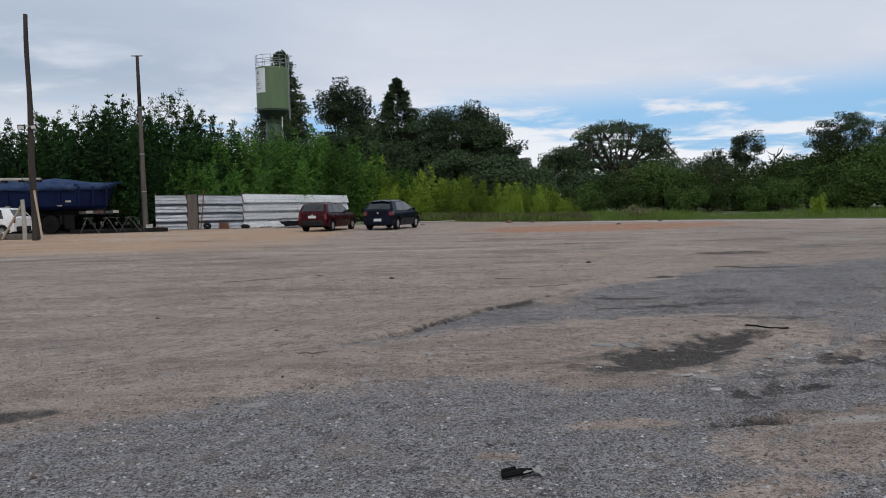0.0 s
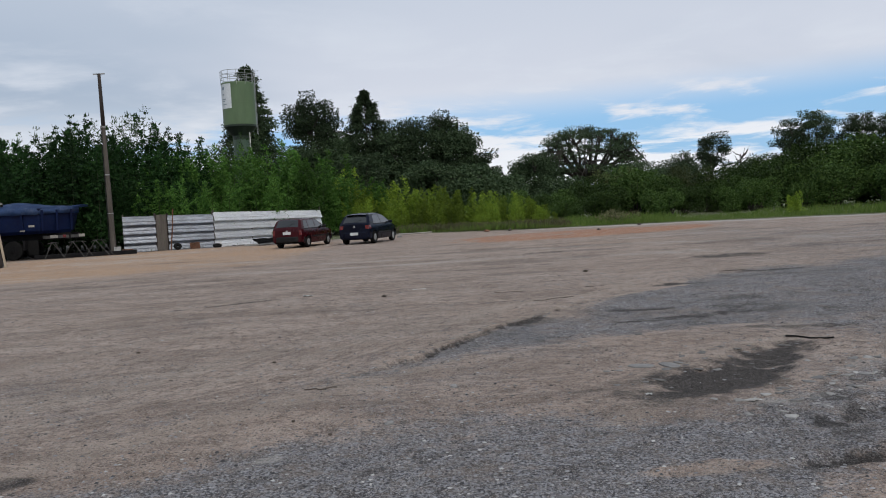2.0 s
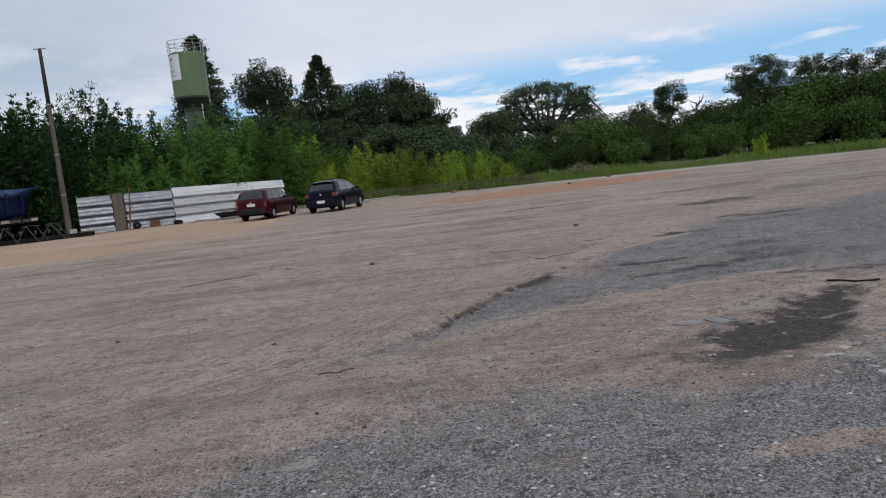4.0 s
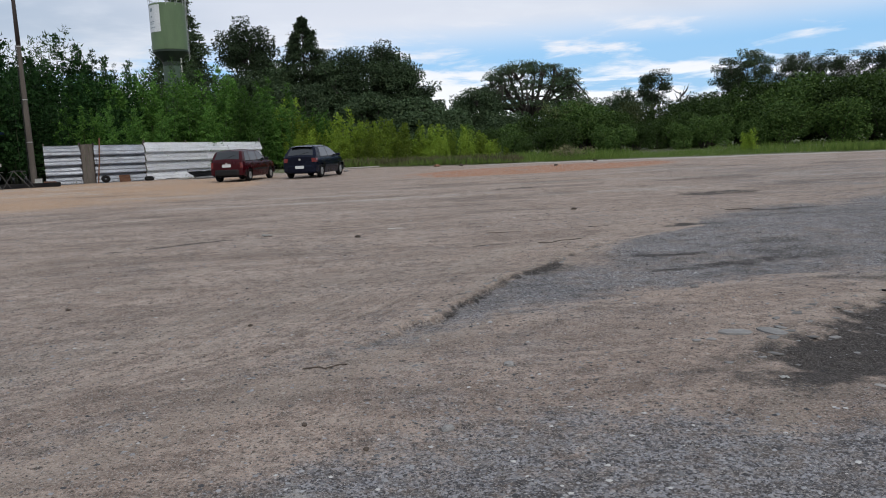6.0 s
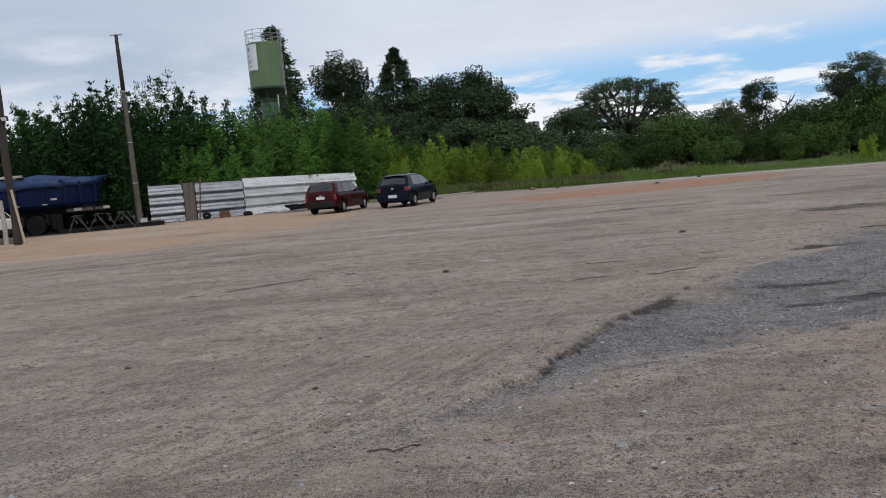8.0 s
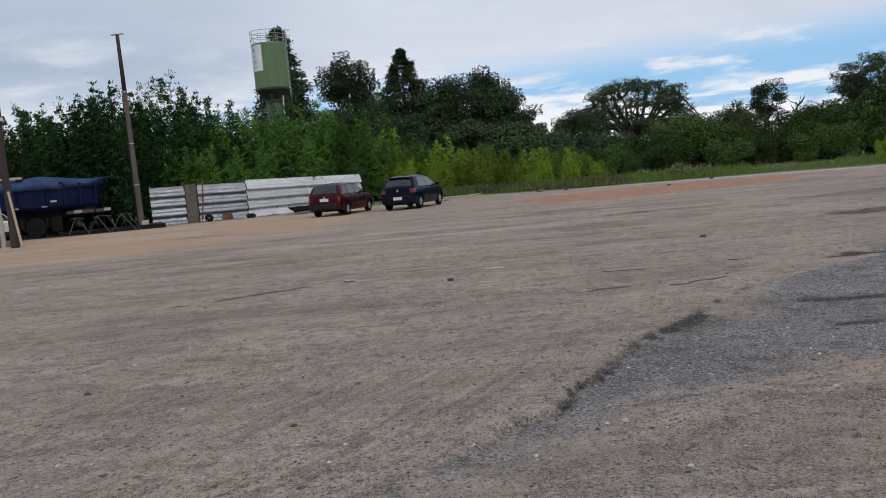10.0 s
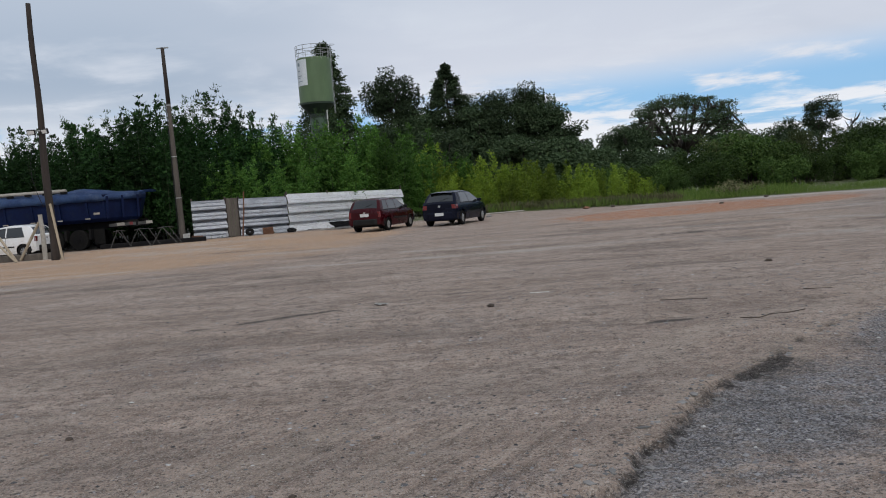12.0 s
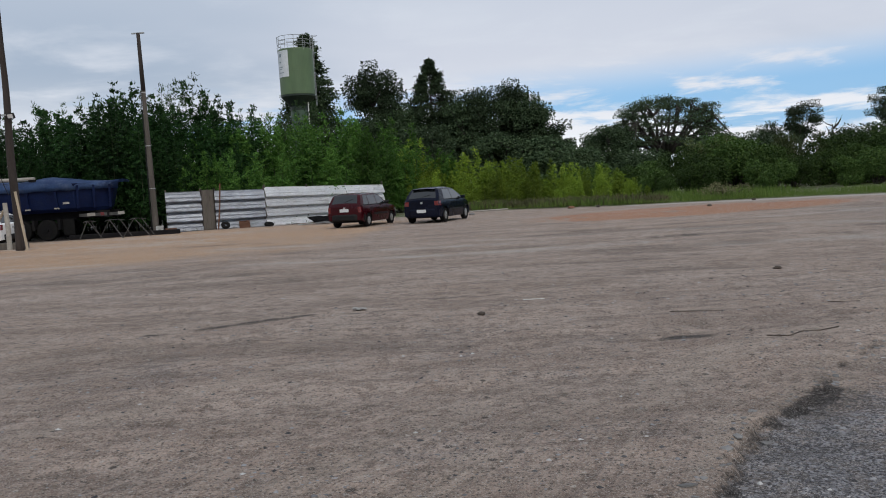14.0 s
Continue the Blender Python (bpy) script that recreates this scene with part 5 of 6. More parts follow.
def car(label, paint, m, shell, windows, rear_glass, front_glass, lamp, plate_z, bumper, pillar, estate):
    t = thing("car", label, "car", m=m)
    w, belt = shell.w, shell.belt
    bm = bmesh.new()
    shell.build(bm)
    bmesh.ops.recalc_face_normals(bm, faces=bm.faces[:])
    body = part("body", bm, paint, t, smooth=True)
    body.data.set_sharp_from_angle(angle=radians(38))
    for sd in (-1, 1):
        for (ya, yb), (yc, yd) in windows:
            def at(u, v):
                z = belt + 0.035 + (shell.top - belt - 0.115) * v
                lo, hi = ya + (yb - ya) * u, yc + (yd - yc) * u
                y = lo + (hi - lo) * v
                z = min(z, shell.crest(y) - 0.06)
                p = shell.side(y, z, 0.004)
                return Vector((p.x * sd, p.y, p.z))
            bm = bmesh.new()
            skin(bm, at, 5, 5)
            part("side_window", bm, "car_glass", t)
        # black line under the glass and a rubbing strip along the doors
        for name, z0, z1, mat, ya, yb in (("waist_trim", belt + 0.004, belt + 0.03, "black_plastic", windows[0][0][0], windows[-1][0][1]), ("rubbing_strip", 0.5, 0.56, "black_plastic", shell.axles[1] + 0.42, shell.axles[0] - 0.42)):
            bm = bmesh.new()
            skin(bm, lambda u, v: Vector((sd * shell.half(ya + (yb - ya) * u, z0 + (z1 - z0) * v) + sd * 0.008, ya + (yb - ya) * u, z0 + (z1 - z0) * v)), 8, 1)
            part(name, bm, mat, t)
        for seam in pillar:
            bm = bmesh.new()
            skin(bm, lambda u, v: Vector((sd * (shell.half(seam, 0.3 + (belt - 0.3) * v) + 0.0015), seam - 0.006 + 0.012 * u, 0.3 + (belt - 0.3) * v)), 1, 6, 0.002)
            part("door_seam", bm, "black_plastic", t)
            bm = bmesh.new()
            box(bm, sd * (shell.half(seam, belt - 0.13) + 0.012), seam + 0.14, belt - 0.13, 0.03, 0.17, 0.035)
            bevelled(part("door_handle", bm, "black_plastic" if estate else paint, t), 0.008)
        bm = bmesh.new()
        box(bm, sd * (w + 0.07), windows[-1][0][1] - 0.1, belt + 0.07, 0.2, 0.1, 0.13, sd * 12)
        bevelled(part("mirror", bm, "black_plastic" if estate else paint, t), 0.035, 3)
        # lamps wrap round the corners
        yl = shell.y0
        bm = bmesh.new()
        la, lb, wide, back = lamp

        def tail(u, v):
            z = la + (lb - la) * v
            corner = shell.half(yl + 0.02, z)
            if u < 0.5:
                return Vector((sd * (corner - wide * (1 - 2 * u)), yl - 0.006, z))
            y = yl + 0.005 + back * (2 * u - 1)
            return Vector((sd * (shell.half(y, z) + 0.006), y, z))
        skin(bm, tail, 8, 2, 0.01)
        part("tail_lamp", bm, "red_lens", t, "red tail lamp")
        bm = bmesh.new()
        skin(bm, lambda u, v: Vector((sd * (0.36 + (shell.half(shell.y1 - 0.01, 0.6) - 0.36) * u), shell.y1 + 0.006, 0.56 + 0.12 * v)), 3, 1, 0.01)
        part("headlamp", bm, "clear_lens", t)
    for name, (ya, yb), inset in (("rear_window", rear_glass, 0.88), ("windscreen", front_glass, 0.9)):
        bm = bmesh.new()
        skin(bm, lambda u, v: shell.over(ya + (yb - ya) * u, inset * (2 * v - 1), 0.006), 5, 8)
        part(name, bm, "car_glass", t)
    # bumpers follow the rounded ends
    mat, zb, hb = bumper
    for name, ye, sg in (("rear_bumper", shell.y0, -1), ("front_bumper", shell.y1, 1)):
        bm = bmesh.new()
        path = [Vector((f * w * 0.985, ye - sg * (0.03 + 0.30 * abs(f) ** 6) + sg * 0.055, zb)) for f in np.linspace(-1, 1, 15)]
        g = [[bm.verts.new(p + Vector((0, sg * d, z))) for d, z in ((-0.09, -hb / 2), (0.005, -hb / 2), (0.025, -hb * 0.3), (0.025, hb * 0.3), (0.005, hb / 2), (-0.09, hb / 2))] for p in path]
        for a, b in zip(g, g[1:]):
            for k in range(6):
                bm.faces.new((a[k], a[(k + 1) % 6], b[(k + 1) % 6], b[k]))
        bm.faces.new(g[0])
        bm.faces.new(g[-1][::-1])
        bmesh.ops.recalc_face_normals(bm, faces=bm.faces[:])
        part(name, bm, mat, t)
    bm = bmesh.new()
    box(bm, 0, shell.y0 - (0.012 if plate_z > 0.6 else 0.06), plate_z, 0.4, 0.015, 0.13)
    part("number_plate", bm, "plate", t, "pale blank number plate")
    bm = bmesh.new()
    tube(bm, [(0, shell.y0 + 0.02, belt - 0.09), (0, shell.y0 - 0.014, belt - 0.09)], 0.05, 16)
    part("emblem", bm, "rim", t)
    bm = bmesh.new()
    p, q = shell.over(rear_glass[0] + 0.02, 0.0, 0.012), shell.over(rear_glass[0] + 0.1, 0.55, 0.014)
    tube(bm, [p, q], 0.009, 5)
    part("wiper", bm, "black_plastic", t)
    bm = bmesh.new()
    r0 = shell.over(rear_glass[1] + 0.12, 0.0)
    tube(bm, [r0, r0 + Vector((0, -0.16, 0.24))], 0.006, 4)
    part("aerial", bm, "black_plastic", t)
    if not estate:
        bm = bmesh.new()
        skin(bm, lambda u, v: shell.over(rear_glass[1] + 0.06, 0.92 * (2 * v - 1), 0.01) + Vector((0, -0.2 * u, -0.03 * u)), 2, 8, 0.02)
        part("spoiler", bm, paint, t)
    for y in shell.axles:
        for sd in (-1, 1):
            car_wheel(t, sd * (w - 0.105), y, shell.wheel_r, sd)
    bm = bmesh.new()
    box(bm, 0, 0, 0.36, w * 1.5, shell.y1 - shell.y0 - 0.3, 0.3)
    part("underbody", bm, "chassis", t)
    return t


PLAN = [(-1.95, 0.9), (-1.88, 0.945), (-1.7, 0.98), (-1.2, 1.0), (0.9, 1.0), (1.4, 0.975), (1.75, 0.91), (1.95, 0.8)]
HATCH = Shell(0.83, 0.575, 0.93, 1.46, [(-1.86, 0.93), (-1.80, 0.99), (-1.50, 1.36), (-1.38, 1.42), (-0.9, 1.455), (-0.35, 1.46), (0.15, 1.40), (0.45, 1.27), (1.0, 0.97), (1.15, 0.93), (1.55, 0.85), (1.82, 0.74), (1.92, 0.62)], PLAN, (1.23, -1.23), 0.355, 0.30)
WIN_HATCH = [((-1.32, -0.42), (-1.12, -0.40)), ((-0.36, 0.78), (-0.34, 0.14))]
ESTATE = Shell(0.80, 0.60, 0.90, 1.40, [(-1.90, 0.90), (-1.86, 0.96), (-1.64, 1.31), (-1.55, 1.36), (-1.1, 1.395), (-0.4, 1.40), (0.05, 1.36), (0.25, 1.27), (0.82, 0.94), (0.95, 0.90), (1.6, 0.82), (1.85, 0.76), (1.92, 0.62)], PLAN, (1.2, -1.2), 0.335, 0.28)
WIN_ESTATE = [((-1.60, -1.14), (-1.44, -1.12)), ((-1.06, -0.34), (-1.04, -0.33)), ((-0.27, 0.60), (-0.26, 0.06))]

car("dark red old estate car parked on the dirt beside the fence", "car_red", pose(-5.62, 40.6, height(-5.6, 40.6), 0, 0, -17), ESTATE, WIN_ESTATE, (-1.85, -1.62), (0.86, 0.24), (0.62, 0.86, 0.12, 0.05), 0.72, ("black_plastic", 0.42, 0.26), (-1.08, -0.3), True)
car("near-black blue hatchback parked beside the red estate car", "car_blue", pose(-2.39, 40.8, height(-2.4, 40.8), 0, 0, -19), HATCH, WIN_HATCH, (-1.79, -1.47), (1.02, 0.42), (0.72, 0.90, 0.2, 0.16), 0.5, ("car_blue", 0.42, 0.34), (-0.39,), False)
car("small white hatchback half hidden behind leaning timbers", "car_white", pose(-22.75, 40.2, height(-22.7, 40), 0, 0, 84), HATCH, WIN_HATCH, (-1.79, -1.47), (1.02, 0.42), (0.72, 0.96, 0.12, 0.05), 0.72, ("black_plastic", 0.42, 0.25), (-0.39,), True)


def dump_trailer():
    t = thing("dump_trailer", "blue tarpaulin-covered dump trailer on a near-black chassis", "trailer", m=pose(-19.7, 43.4, height(-19.7, 43.4)))
    plan = [(-14.0, 0.5), (0.0, -0.2), (1.4, 1.2), (1.1, 2.3), (-14.0, 2.9)]
    # tub, leaning outwards to its rim
    bm = bmesh.new()
    rings = []
    for z, grow, back in ((1.32, 0.80, -0.42), (1.5, 0.9, -0.28), (2.62, 1.0, 0.0), (2.66, 1.02, 0.03)):
        rings.append([bm.verts.new((x + (back if x > 1 else back * 0.15), 1.35 + (y - 1.35) * grow, z)) for x, y in plan])
    for r, s in zip(rings, rings[1:]):
        for k in range(5):
            bm.faces.new((r[k], r[(k + 1) % 5], s[(k + 1) % 5], s[k]))
    bm.faces.new(rings[0][::-1])
    bm.faces.new(rings[-1])
    bevelled(part("tub", bm, "tarp", t, "deep blue painted tub"), 0.03)
    for k in range(9):
        bm = bmesh.new()
        x = -0.9 - 1.45 * k
        box(bm, x, -0.20 - 0.05 * x + 0.05, 2.0, 0.1, 0.09, 1.15, 0, 7)
        part("rib", bm, "tarp", t)
    for u in (0.12, 0.5, 0.88):
        bm = bmesh.new()
        box(bm, 1.4 * u - 0.03, -0.2 + 1.4 * u - 0.06, 2.02, 0.1, 0.08, 1.1, 35, 6)
        part("tailgate_rib", bm, "tarp", t)
    # tarpaulin over a ridge, with slack folds
    bm = bmesh.new()
    rng = random.Random(2)
    cols = []
    for i in range(29):
        x = -14 + 15.55 * i / 28
        lift = 0.22 + 0.10 * math.sin(i * 0.9) + rng.uniform(-0.04, 0.04)
        y0, y1 = (-0.26 - 0.05 * x * (x < 0) + max(0, x) * 0.95), (2.95 if x < 0.8 else 2.6)
        if x < -1.5:
            lift += 0.1
        end = 1 if x < 0.9 else 0.5
        cols.append([bm.verts.new((x, y0 - 0.02, 2.36 + rng.uniform(-0.05, 0.05))), bm.verts.new((x, y0, 2.68))] + [bm.verts.new((x, y0 + (y1 - y0) * q, 2.68 + lift * end * math.sin(q * math.pi) ** 0.6 + rng.uniform(-0.02, 0.02))) for q in (0.15, 0.3, 0.5, 0.7, 0.85)] + [bm.verts.new((x, y1, 2.68))])
    for a, b in zip(cols, cols[1:]):
        for k in range(len(a) - 1):
            bm.faces.new((a[k], b[k], b[k + 1], a[k + 1]))
    bmesh.ops.solidify(bm, geom=bm.faces[:], thickness=0.01)
    part("tarpaulin", bm, "tarp_top", t, "slack blue tarpaulin cover with the light on its top put into the colour", smooth=True)
    bm = bmesh.new()
    tube(bm, [(-14, 0.7, 3.02), (-6, 0.4, 3.02), (-2.0, 0.15, 2.98)], 0.09, 8)
    part("tarp_roll", bm, "concrete", t, "pale rolled edge of the cover")
    for k in range(7):
        bm = bmesh.new()
        box(bm, -2.1 - 0.95 * k, 0.12 + 0.04 * k, 2.9, 0.32, 0.1, 0.1)
        part("roll_clamp", bm, "chassis", t)
    for y in (0.8, 1.9):
        bm = bmesh.new()
        box(bm, -6.5, y, 1.15, 15.4, 0.14, 0.34)
        part("chassis_beam", bm, "chassis", t)
    for x in (-9, -5, -1.2, 0.7):
        bm = bmesh.new()
        box(bm, x, 1.35, 1.12, 0.15, 1.2, 0.22)
        part("cross_beam", bm, "chassis", t)
    bm = bmesh.new()
    box(bm, 0.85, 0.7, 1.12, 2.0, 0.12, 0.15, 20)
    part("rear_bumper", bm, "old_steel", t, "dull grey rear bumper bar")
    for u, mat_name, wid in ((0.55, "concrete", 0.36), (1.05, "red_lens", 0.16), (1.9, "concrete", 0.3)):
        bm = bmesh.new()
        box(bm, -0.08 + u * 0.94, 0.30 + u * 0.34, 1.14, wid, 0.03, 0.15, 20)
        part("rear_marker", bm, mat_name, t)
    for k in range(8):
        bm = bmesh.new()
        box(bm, -0.9 - 1.45 * k, -0.13 + 0.07 * k, 1.52, 0.26, 0.03, 0.06)
        part("side_marker", bm, "concrete", t)
    bm = bmesh.new()
    box(bm, -0.35, -0.28, 1.75, 0.3, 0.02, 0.1)
    part("maker_plate", bm, "concrete", t)
    for x in (-1.55, -2.8, -4.05):
        for y in (0.15, 2.45):
            bm = bmesh.new()
            tube(bm, [(x, y - 0.14, 0.5), (x, y + 0.14, 0.5)], 0.5, 24)
            wheel = bevelled(part("wheel", bm, "rubber", t), 0.04, 2)
            bm = bmesh.new()
            tube(bm, [(x, y - 0.15, 0.5), (x, y - 0.1, 0.5)], 0.29, 18)
            tube(bm, [(x, y - 0.2, 0.5), (x, y - 0.1, 0.5)], 0.1, 12)
            part("hub", bm, "chassis", wheel)
        bm = bmesh.new()
        box(bm, x + 0.62, 0.15, 0.75, 0.12, 0.35, 0.5)
        part("spring_hanger", bm, "chassis", t)
    for y in (0.2,):
        bm = bmesh.new()
        box(bm, -0.55, y, 0.62, 0.55, 0.02, 0.75)
        part("mudflap", bm, "rubber", t)


dump_trailer()


def trestle(x, y, turn, w):
    t = thing("steel_trestle", "bent grey steel trestle standing on the dirt", "trestle", "trestles in front of the trailer", pose(x, y, height(x, y), 0, 0, turn))
    for a, b in (((-0.1, 0, 0.86), (-w, -0.12, 0)), ((-0.1, 0, 0.86), (w, -0.12, 0)), ((0.1, 0.5, 0.84), (w, 0.6, 0))):
        bm = bmesh.new()
        tube(bm, [a, b], 0.018, 6)
        part("leg", bm, "old_steel", t)
    bm = bmesh.new()
    tube(bm, [(-0.3, -0.04, 0.8), (-0.1, 0, 0.86), (0.1, 0.5, 0.84), (0.3, 0.55, 0.8)], 0.018, 6)
    part("top_bar", bm, "old_steel", t)


for x, y, turn, w in ((-18.6, 42.3, 30, 0.5), (-17.55, 42.25, -12, 0.62), (-16.4, 42.3, 8, 0.62)):
    trestle(x, y, turn, w)


def fallen_beam(x, y, length, turn, r, material, label):
    t = thing("beam", label, "beam", m=pose(x, y, height(x, y) + r * 0.8, 0, 0, turn))
    bm = bmesh.new()
    box(bm, 0, 0, 0, length, r * 2, r * 1.7)
    bevelled(part("log", bm, material, t), 0.03)


fallen_beam(-17.4, 43.2, 5.2, 2, 0.13, "chassis", "dark squared timber lying under the trailer")
fallen_beam(-20.3, 36.7, 3.6, 4, 0.16, "pole_pale", "mossy squared timber edging the dirt")


def timber_post():
    t = thing("timber_post", "short grey timber post with leaning braces", "post", m=pose(-19.1, 36.6, height(-19.1, 36.6)))
    bm = bmesh.new()
    tube(bm, [(0, 0, -0.2), (0.01, 0, 0.9), (-0.03, 0, 1.85)], [0.1, 0.095, 0.085], 9)
    part("post", bm, "concrete", t)
    for a, b, r in (((-0.1, 0, 1.55), (-1.0, -0.1, 0.05), 0.055), ((-1.95, -0.3, 1.5), (-0.85, -0.55, -0.05), 0.05), ((-2.3, -0.2, 1.3), (-0.7, -0.9, 0.02), 0.045)):
        bm = bmesh.new()
        tube(bm, [a, b], r, 6)
        part("brace", bm, "plank", t)


timber_post()


# a tyre shape stands in for unclear black scrap at the fence foot
def scrap_ring(x, y, tilt, r):
    t = thing("old_tyre", "tyre-shaped ring standing in for black scrap by the fence", "tyre", m=pose(x, y, height(x, y) + r * math.sin(radians(tilt)) + 0.02, tilt, 0, 25))
    bm = bmesh.new()
    ring = [[bm.verts.new(((r - 0.09 + 0.09 * math.cos(q)) * math.cos(a), (r - 0.09 + 0.09 * math.cos(q)) * math.sin(a), 0.08 * math.sin(q))) for q in np.linspace(0, 2 * math.pi, 8, endpoint=False)] for a in np.linspace(0, 2 * math.pi, 20, endpoint=False)]
    for i in range(20):
        for k in range(8):
            bm.faces.new((ring[i][k], ring[(i + 1) % 20][k], ring[(i + 1) % 20][(k + 1) % 8], ring[i][(k + 1) % 8]))
    part("casing", bm, "rubber", t, smooth=True)


scrap_ring(-13.35, 45.75, 52, 0.23)
scrap_ring(-11.35, 46.5, 20, 0.25)


def scrap_sheet(x, y, z, sx, sy, rz, rx, material, label, name="scrap_sheet"):
    t = thing(name, label, "scrap", m=pose(x, y, height(x, y) + z, rx, 0, rz))
    bm = bmesh.new()
    n = 6
    rng = random.Random(int(x * 100))
    g = [[bm.verts.new((sx * (i / n - 0.5), sy * (j / 3 - 0.5), rng.uniform(-0.02, 0.02) * sx)) for j in range(4)] for i in range(n + 1)]
    for i in range(n):
        for j in range(3):
            bm.faces.new((g[i][j], g[i + 1][j], g[i + 1][j + 1], g[i][j + 1]))
    bmesh.ops.solidify(bm, geom=bm.faces[:], thickness=0.015)
    part("sheet", bm, material, t)


scrap_sheet(-12.5, 46.15, 0.16, 0.55, 0.45, 25, 62, "rust", "rust-brown sheet scrap leaning at the fence foot")
scrap_sheet(-8.3, 46.6, 0.22, 2.0, 0.9, 38, 18, "chassis", "dark crumpled sheet piled at the fence foot")
scrap_sheet(-8.9, 45.6, 0.05, 1.6, 0.25, 34, 3, "pvc", "pale broken board lying on the dirt")
scrap_sheet(-8.2, 45.5, 0.08, 1.1, 0.5, 30, 8, "asphalt", "grey broken slab lying on the dirt")
scrap_sheet(-10.3, 47.2, 0.05, 0.7, 0.3, 20, 5, "chassis", "black plastic scrap lying by the fence")
scrap_sheet(-15.7, 44.6, 0.12, 0.55, 0.4, 20, 35, "rust", "rust-red rubble scrap by the pole foot")
scrap_sheet(-16.25, 44.55, 0.2, 0.35, 0.45, 10, 60, "paper", "dirty white torn sack at the pole foot")


def ground_pipe():
    x, y = -0.2, 48.4
    t = thing("pipe", "pale straight pipe lying along the weeds", "pipe", m=pose(x, y, height(x, y) + 0.1, 0, 0, 4))
    bm = bmesh.new()
    tube(bm, [(-2.2, 0, 0), (0, 0.05, 0.0), (1.1, 0, 0.02)], 0.042, 10)
    part("tube", bm, "concrete", t)


ground_pipe()


def rubble(label, x, y, r, material, flat=0.6, seed=0, name="stone"):
    t = bmesh.new()
    bmesh.ops.create_icosphere(t, subdivisions=2, radius=1)
    rng = random.Random(seed)
    for v in t.verts:
        n = noise.noise(v.co * 1.7 + Vector((seed, 0, 0)))
        v.co *= 1 + 0.35 * n
        v.co.z *= flat
        v.co.x *= 1.25
    ob = part(name, t, material)
    ob.matrix_basis = pose(x, y, height(x, y) + r * flat * 0.45, 0, 0, rng.uniform(0, 360)) @ Matrix.Diagonal((r, r, r, 1))
    tagged(ob, label, "stone", "loose stones on the yard")
    return ob


for k, (x, y, r, mt) in enumerate(((0.57, 4.02, 0.034, "stone"), (-1.6, 8.31, 0.016, "twig"), (3.43, 16.97, 0.045, "twig"), (-1.05, 5.9, 0.014, "twig"), (-0.75, 5.55, 0.014, "twig"), (-0.35, 5.7, 0.03, "stone"), (0.15, 6.7, 0.03, "stone"), (-0.7, 14.2, 0.04, "twig"), (-1.95, 3.6, 0.015, "twig"), (-3.4, 9.6, 0.02, "twig"), (3.9, 5.2, 0.03, "twig"), (2.3, 8.9, 0.03, "asphalt"), (9, 40, 0.08, "twig"), (5.4, 47, 0.12, "twig"), (12, 43.5, 0.1, "twig"), (-1.0, 46, 0.12, "asphalt"), (4.1, 47.6, 0.15, "rust"))):
    rubble("dark loose clod on the packed dirt" if mt == "twig" else "grey loose stone on the packed dirt", x, y, r, mt, 0.65, k, "clod" if mt == "twig" else "stone")


def asphalt_slab(x, y, r, seed, material="asphalt"):
    """A broken flake of the old surface, flat and jagged."""
    rng = random.Random(seed)
    bm = bmesh.new()
    n = rng.randint(5, 7) if r < 0.08 else 10
    pts = []
    for k in range(n):
        a = 2 * math.pi * k / n
        q = r * rng.uniform(0.55, 1.25) if r < 0.08 else r * rng.uniform(0.8, 1.1)
        pts.append((q * math.cos(a) * 1.15, q * math.sin(a) * 0.85, 0))
    plate(bm, pts, r * 0.08 + 0.004)
    ob = part("asphalt_flake", bm, material)
    ob.matrix_basis = pose(x, y, height(x, y) - 0.003, *((rng.uniform(-9, 9), rng.uniform(-9, 9)) if r < 0.08 else (2, -1)), rng.uniform(0, 180))
    tagged(ob, "jagged grey flake of broken asphalt lying on the gravel", "asphalt", "flakes round the pothole")


asphalt_slab(1.86, 7.22, 0.11, 1)
asphalt_slab(2.09, 7.13, 0.10, 2)
asphalt_slab(1.5, 7.05, 0.05, 3)
flakes = random.Random(31)
for k in range(175):
    u = flakes.random()
    if k < 125:
        x, y = 2.1 + 2.0 * u + flakes.gauss(0, 0.16), 5.45 + 1.5 * u + flakes.gauss(0, 0.2)
    else:
        x, y = 1.6 + 2.0 * u + flakes.gauss(0, 0.2), 6.75 + 1.4 * u + flakes.gauss(0, 0.3)
    asphalt_slab(x, y, 0.012 + 0.046 * flakes.random() ** 2.2, 100 + k, "pale_stone" if k < 125 and k % 3 else "asphalt")


crumbs = random.Random(12)
for k in range(118):
    y = 7.4 + 5.0 * crumbs.random()
    x = float(step_x(np.array([y]))[0])
    here, ahead = np.array([x]), np.array([y])
    x += (float(fractal(here * 0.9, ahead * 0.9, 3)[0]) - 0.5) * 0.22 + crumbs.gauss(0.02, 0.09)
    asphalt_slab(x, y, 0.01 + 0.025 * crumbs.random() ** 2, 300 + k)


def stick(label, pts, r, material="twig", name="stick"):
    t = bmesh.new()
    base = Vector((pts[0][0], pts[0][1], 0))
    path = [Vector((x, y, height(x, y) + r * 0.9)) - base for x, y in pts]
    tube(t, path, r, 6)
    ob = part(name, t, material)
    ob.matrix_basis = Matrix.Translation(base)
    tagged(ob, label, name)


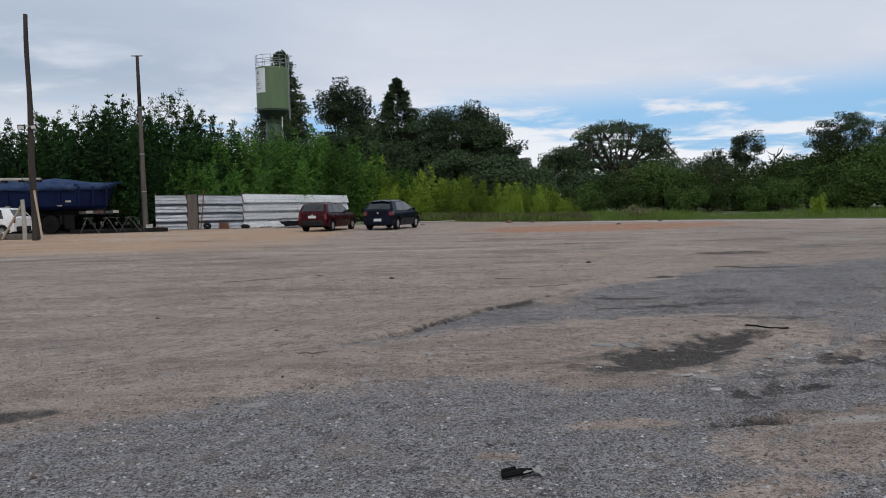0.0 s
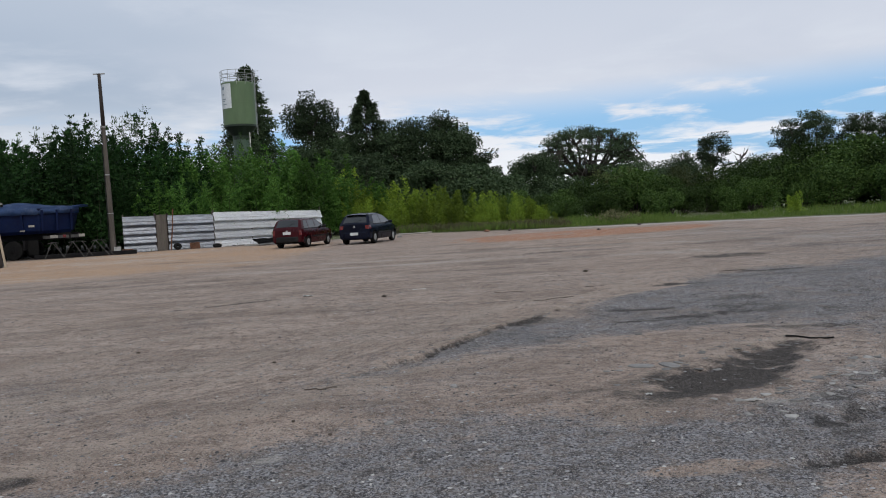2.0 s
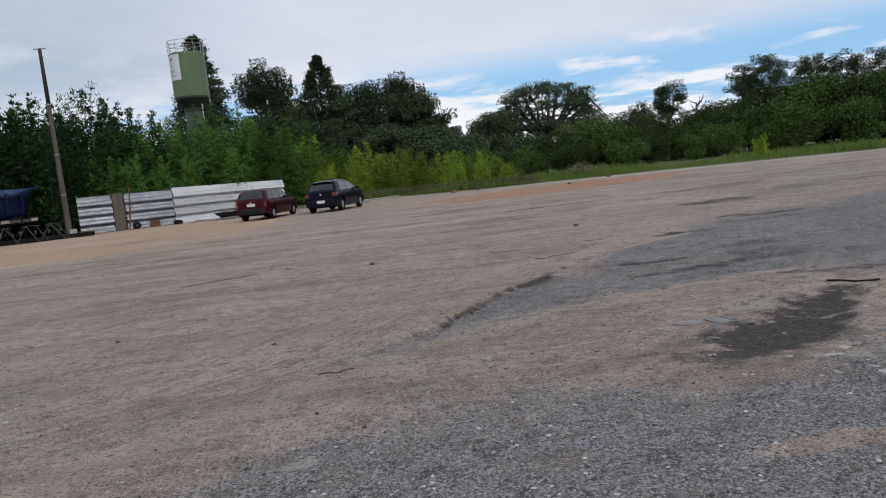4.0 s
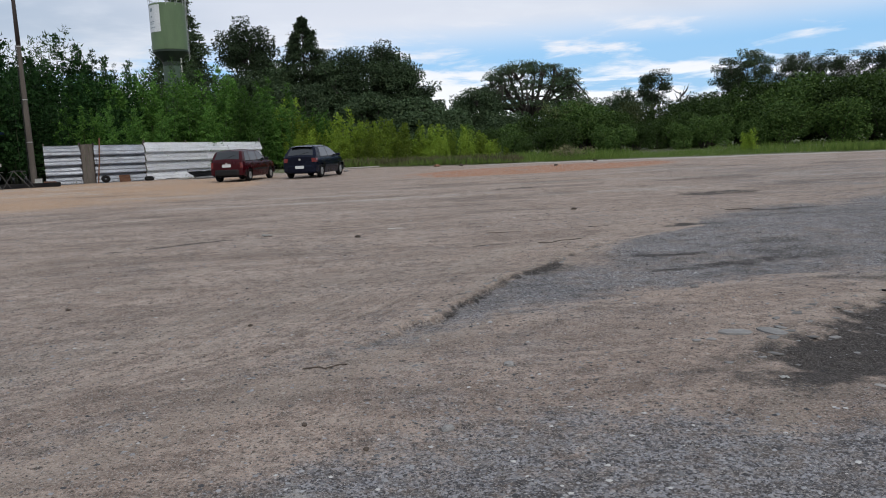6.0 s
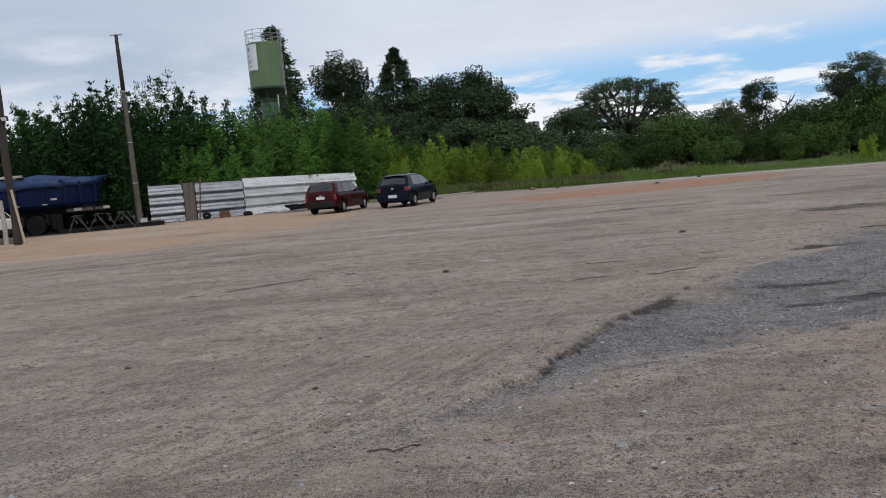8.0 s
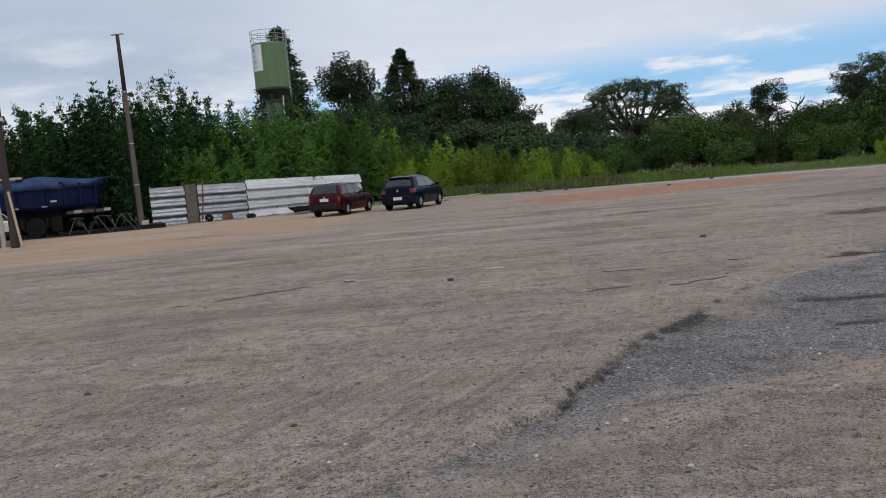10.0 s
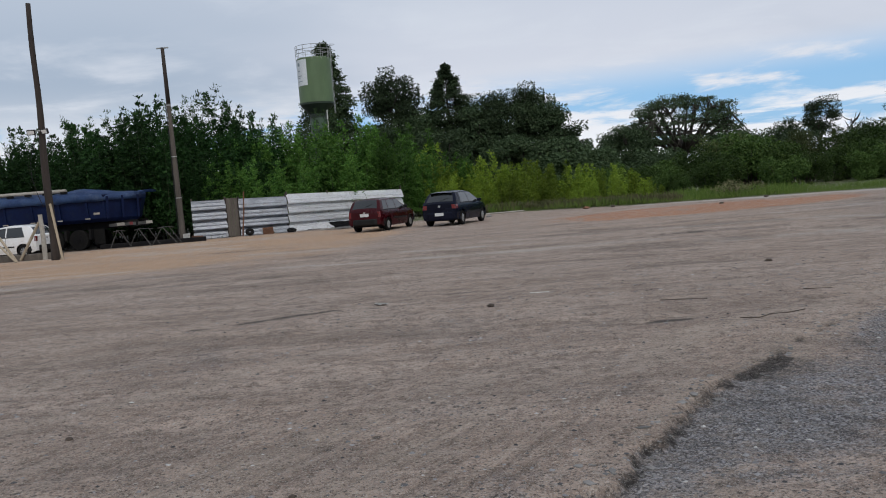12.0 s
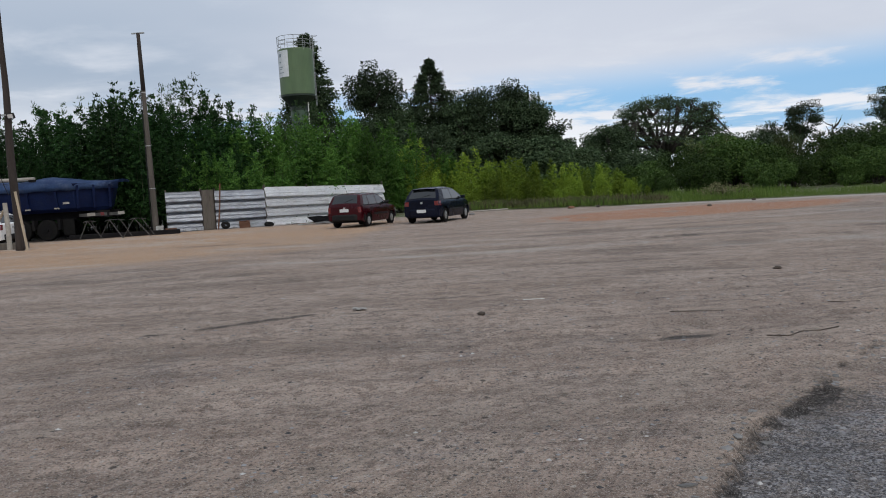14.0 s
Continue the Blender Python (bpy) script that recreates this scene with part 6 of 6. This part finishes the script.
stick("dark bent twig lying on the dirt", [(-1.12, 6.98), (-1.02, 7.0), (-0.98, 6.96), (-0.88, 7.02), (-0.84, 7.0)], 0.0045)
stick("thin brown stick lying on the gravel", [(1.19, 13.74), (1.4, 13.62), (1.64, 13.48)], 0.005)
stick("long crooked wire lying at the gravel edge", [(1.63, 12.26), (1.8, 12.22), (1.95, 12.36), (2.1, 12.36), (2.3, 12.47)], 0.005)
stick("thin brown stick lying on the gravel", [(2.75, 13.75), (3.05, 13.72)], 0.005)
stick("thin dark stick lying far out on the yard", [(5.6, 15.2), (6.1, 15.2)], 0.007)
stick("black curled strip of rubber by the pothole", [(3.6, 8.14), (3.68, 8.06), (3.78, 7.96), (3.9, 7.9), (3.98, 7.92)], 0.009, "rubber", "rubber_strip")
stick("short pale stick lying on the dirt", [(-0.2, 15.1), (0.05, 15.12)], 0.006, "paper")


def litter():
    x, y = 0.70, 3.45
    t = thing("litter", "crushed black plastic piece with a torn pale wrapper", "litter", m=pose(x, y, height(x, y) + 0.01, 0, 0, 12))
    bm = bmesh.new()
    tube(bm, [(-0.11, 0, 0.012), (0, 0.01, 0.022), (0.06, 0.02, 0.02)], [0.016, 0.02, 0.012], 7)
    part("plastic", bm, "rubber", t)
    bm = bmesh.new()
    tube(bm, [(-0.1, 0.05, 0.02), (-0.02, 0.055, 0.03)], 0.01, 6)
    part("strap", bm, "rubber", t)
    bm = bmesh.new()
    rng = random.Random(5)
    g = [[bm.verts.new((0.0 + 0.028 * i, -0.02 + 0.025 * j, rng.uniform(0.0, 0.035))) for j in range(4)] for i in range(5)]
    for i in range(4):
        for j in range(3):
            bm.faces.new((g[i][j], g[i + 1][j], g[i + 1][j + 1], g[i][j + 1]))
    bmesh.ops.solidify(bm, geom=bm.faces[:], thickness=0.002)
    part("wrapper", bm, "paper", t)


litter()
for x, y, s in ((-2.13, 15.0, 0.16), (1.6, 6.1, 0.05), (0.95, 4.25, 0.03)):
    t = bmesh.new()
    rng = random.Random(int(x * 50))
    g = [[t.verts.new((s * (i / 4 - 0.5), s * 0.7 * (j / 3 - 0.5), rng.uniform(0, 0.2) * s)) for j in range(4)] for i in range(5)]
    for i in range(4):
        for j in range(3):
            t.faces.new((g[i][j], g[i + 1][j], g[i + 1][j + 1], g[i][j + 1]))
    bmesh.ops.solidify(t, geom=t.faces[:], thickness=0.003)
    ob = part("paper_scrap", t, "paper")
    ob.matrix_basis = pose(x, y, height(x, y) + 0.005)
    tagged(ob, "crumpled dirty white scrap on the dirt", "litter")


def loose_stones():
    """Crushed stone too fine to count, thick on the gravel and thin on the dirt."""
    rng = np.random.default_rng(77)
    n = 130000
    y = 2.4 + rng.random(n) ** 1.7 * 16
    x = 0.3 + (rng.random(n) - 0.5) * (3.0 + 1.25 * y)
    h, cover = yard(x, y)
    keep = rng.random(n) < 0.22 + 0.7 * np.clip(cover["gravel"] - cover["dark"] * 1.1, -0.22, 1)
    x, y, h = x[keep][:60000], y[keep][:60000], h[keep][:60000]
    n = len(x)
    r = np.clip(rng.gamma(2.2, 0.0034, n), 0.004, 0.018)[:, None, None] * (0.75 + 0.035 * y)[:, None, None]
    shape = np.array([(1, 0, 0), (0.2, 1, 0.1), (-0.9, 0.5, 0), (-0.5, -0.9, 0.1), (0.5, -0.8, 0), (0.1, 0.05, 0.5)], float)
    v = shape[None] * rng.uniform(0.6, 1.3, (n, 6, 3))
    a = rng.uniform(0, 2 * math.pi, n)
    c, s = np.cos(a)[:, None], np.sin(a)[:, None]
    v = np.stack([v[..., 0] * c - v[..., 1] * s, v[..., 0] * s + v[..., 1] * c, v[..., 2]], -1) * r
    v += np.stack([x, y, h - 0.001], 1)[:, None]
    f = np.array([(0, 1, 5), (1, 2, 5), (2, 3, 5), (3, 4, 5), (4, 0, 5)])
    faces = (np.arange(n)[:, None, None] * 6 + f[None]).reshape(-1, 3)
    tagged(np_mesh("gravel", v.reshape(-1, 3), faces, "chips"), "loose crushed grey stone scattered over the yard", "gravel", kind="stuff")


loose_stones()
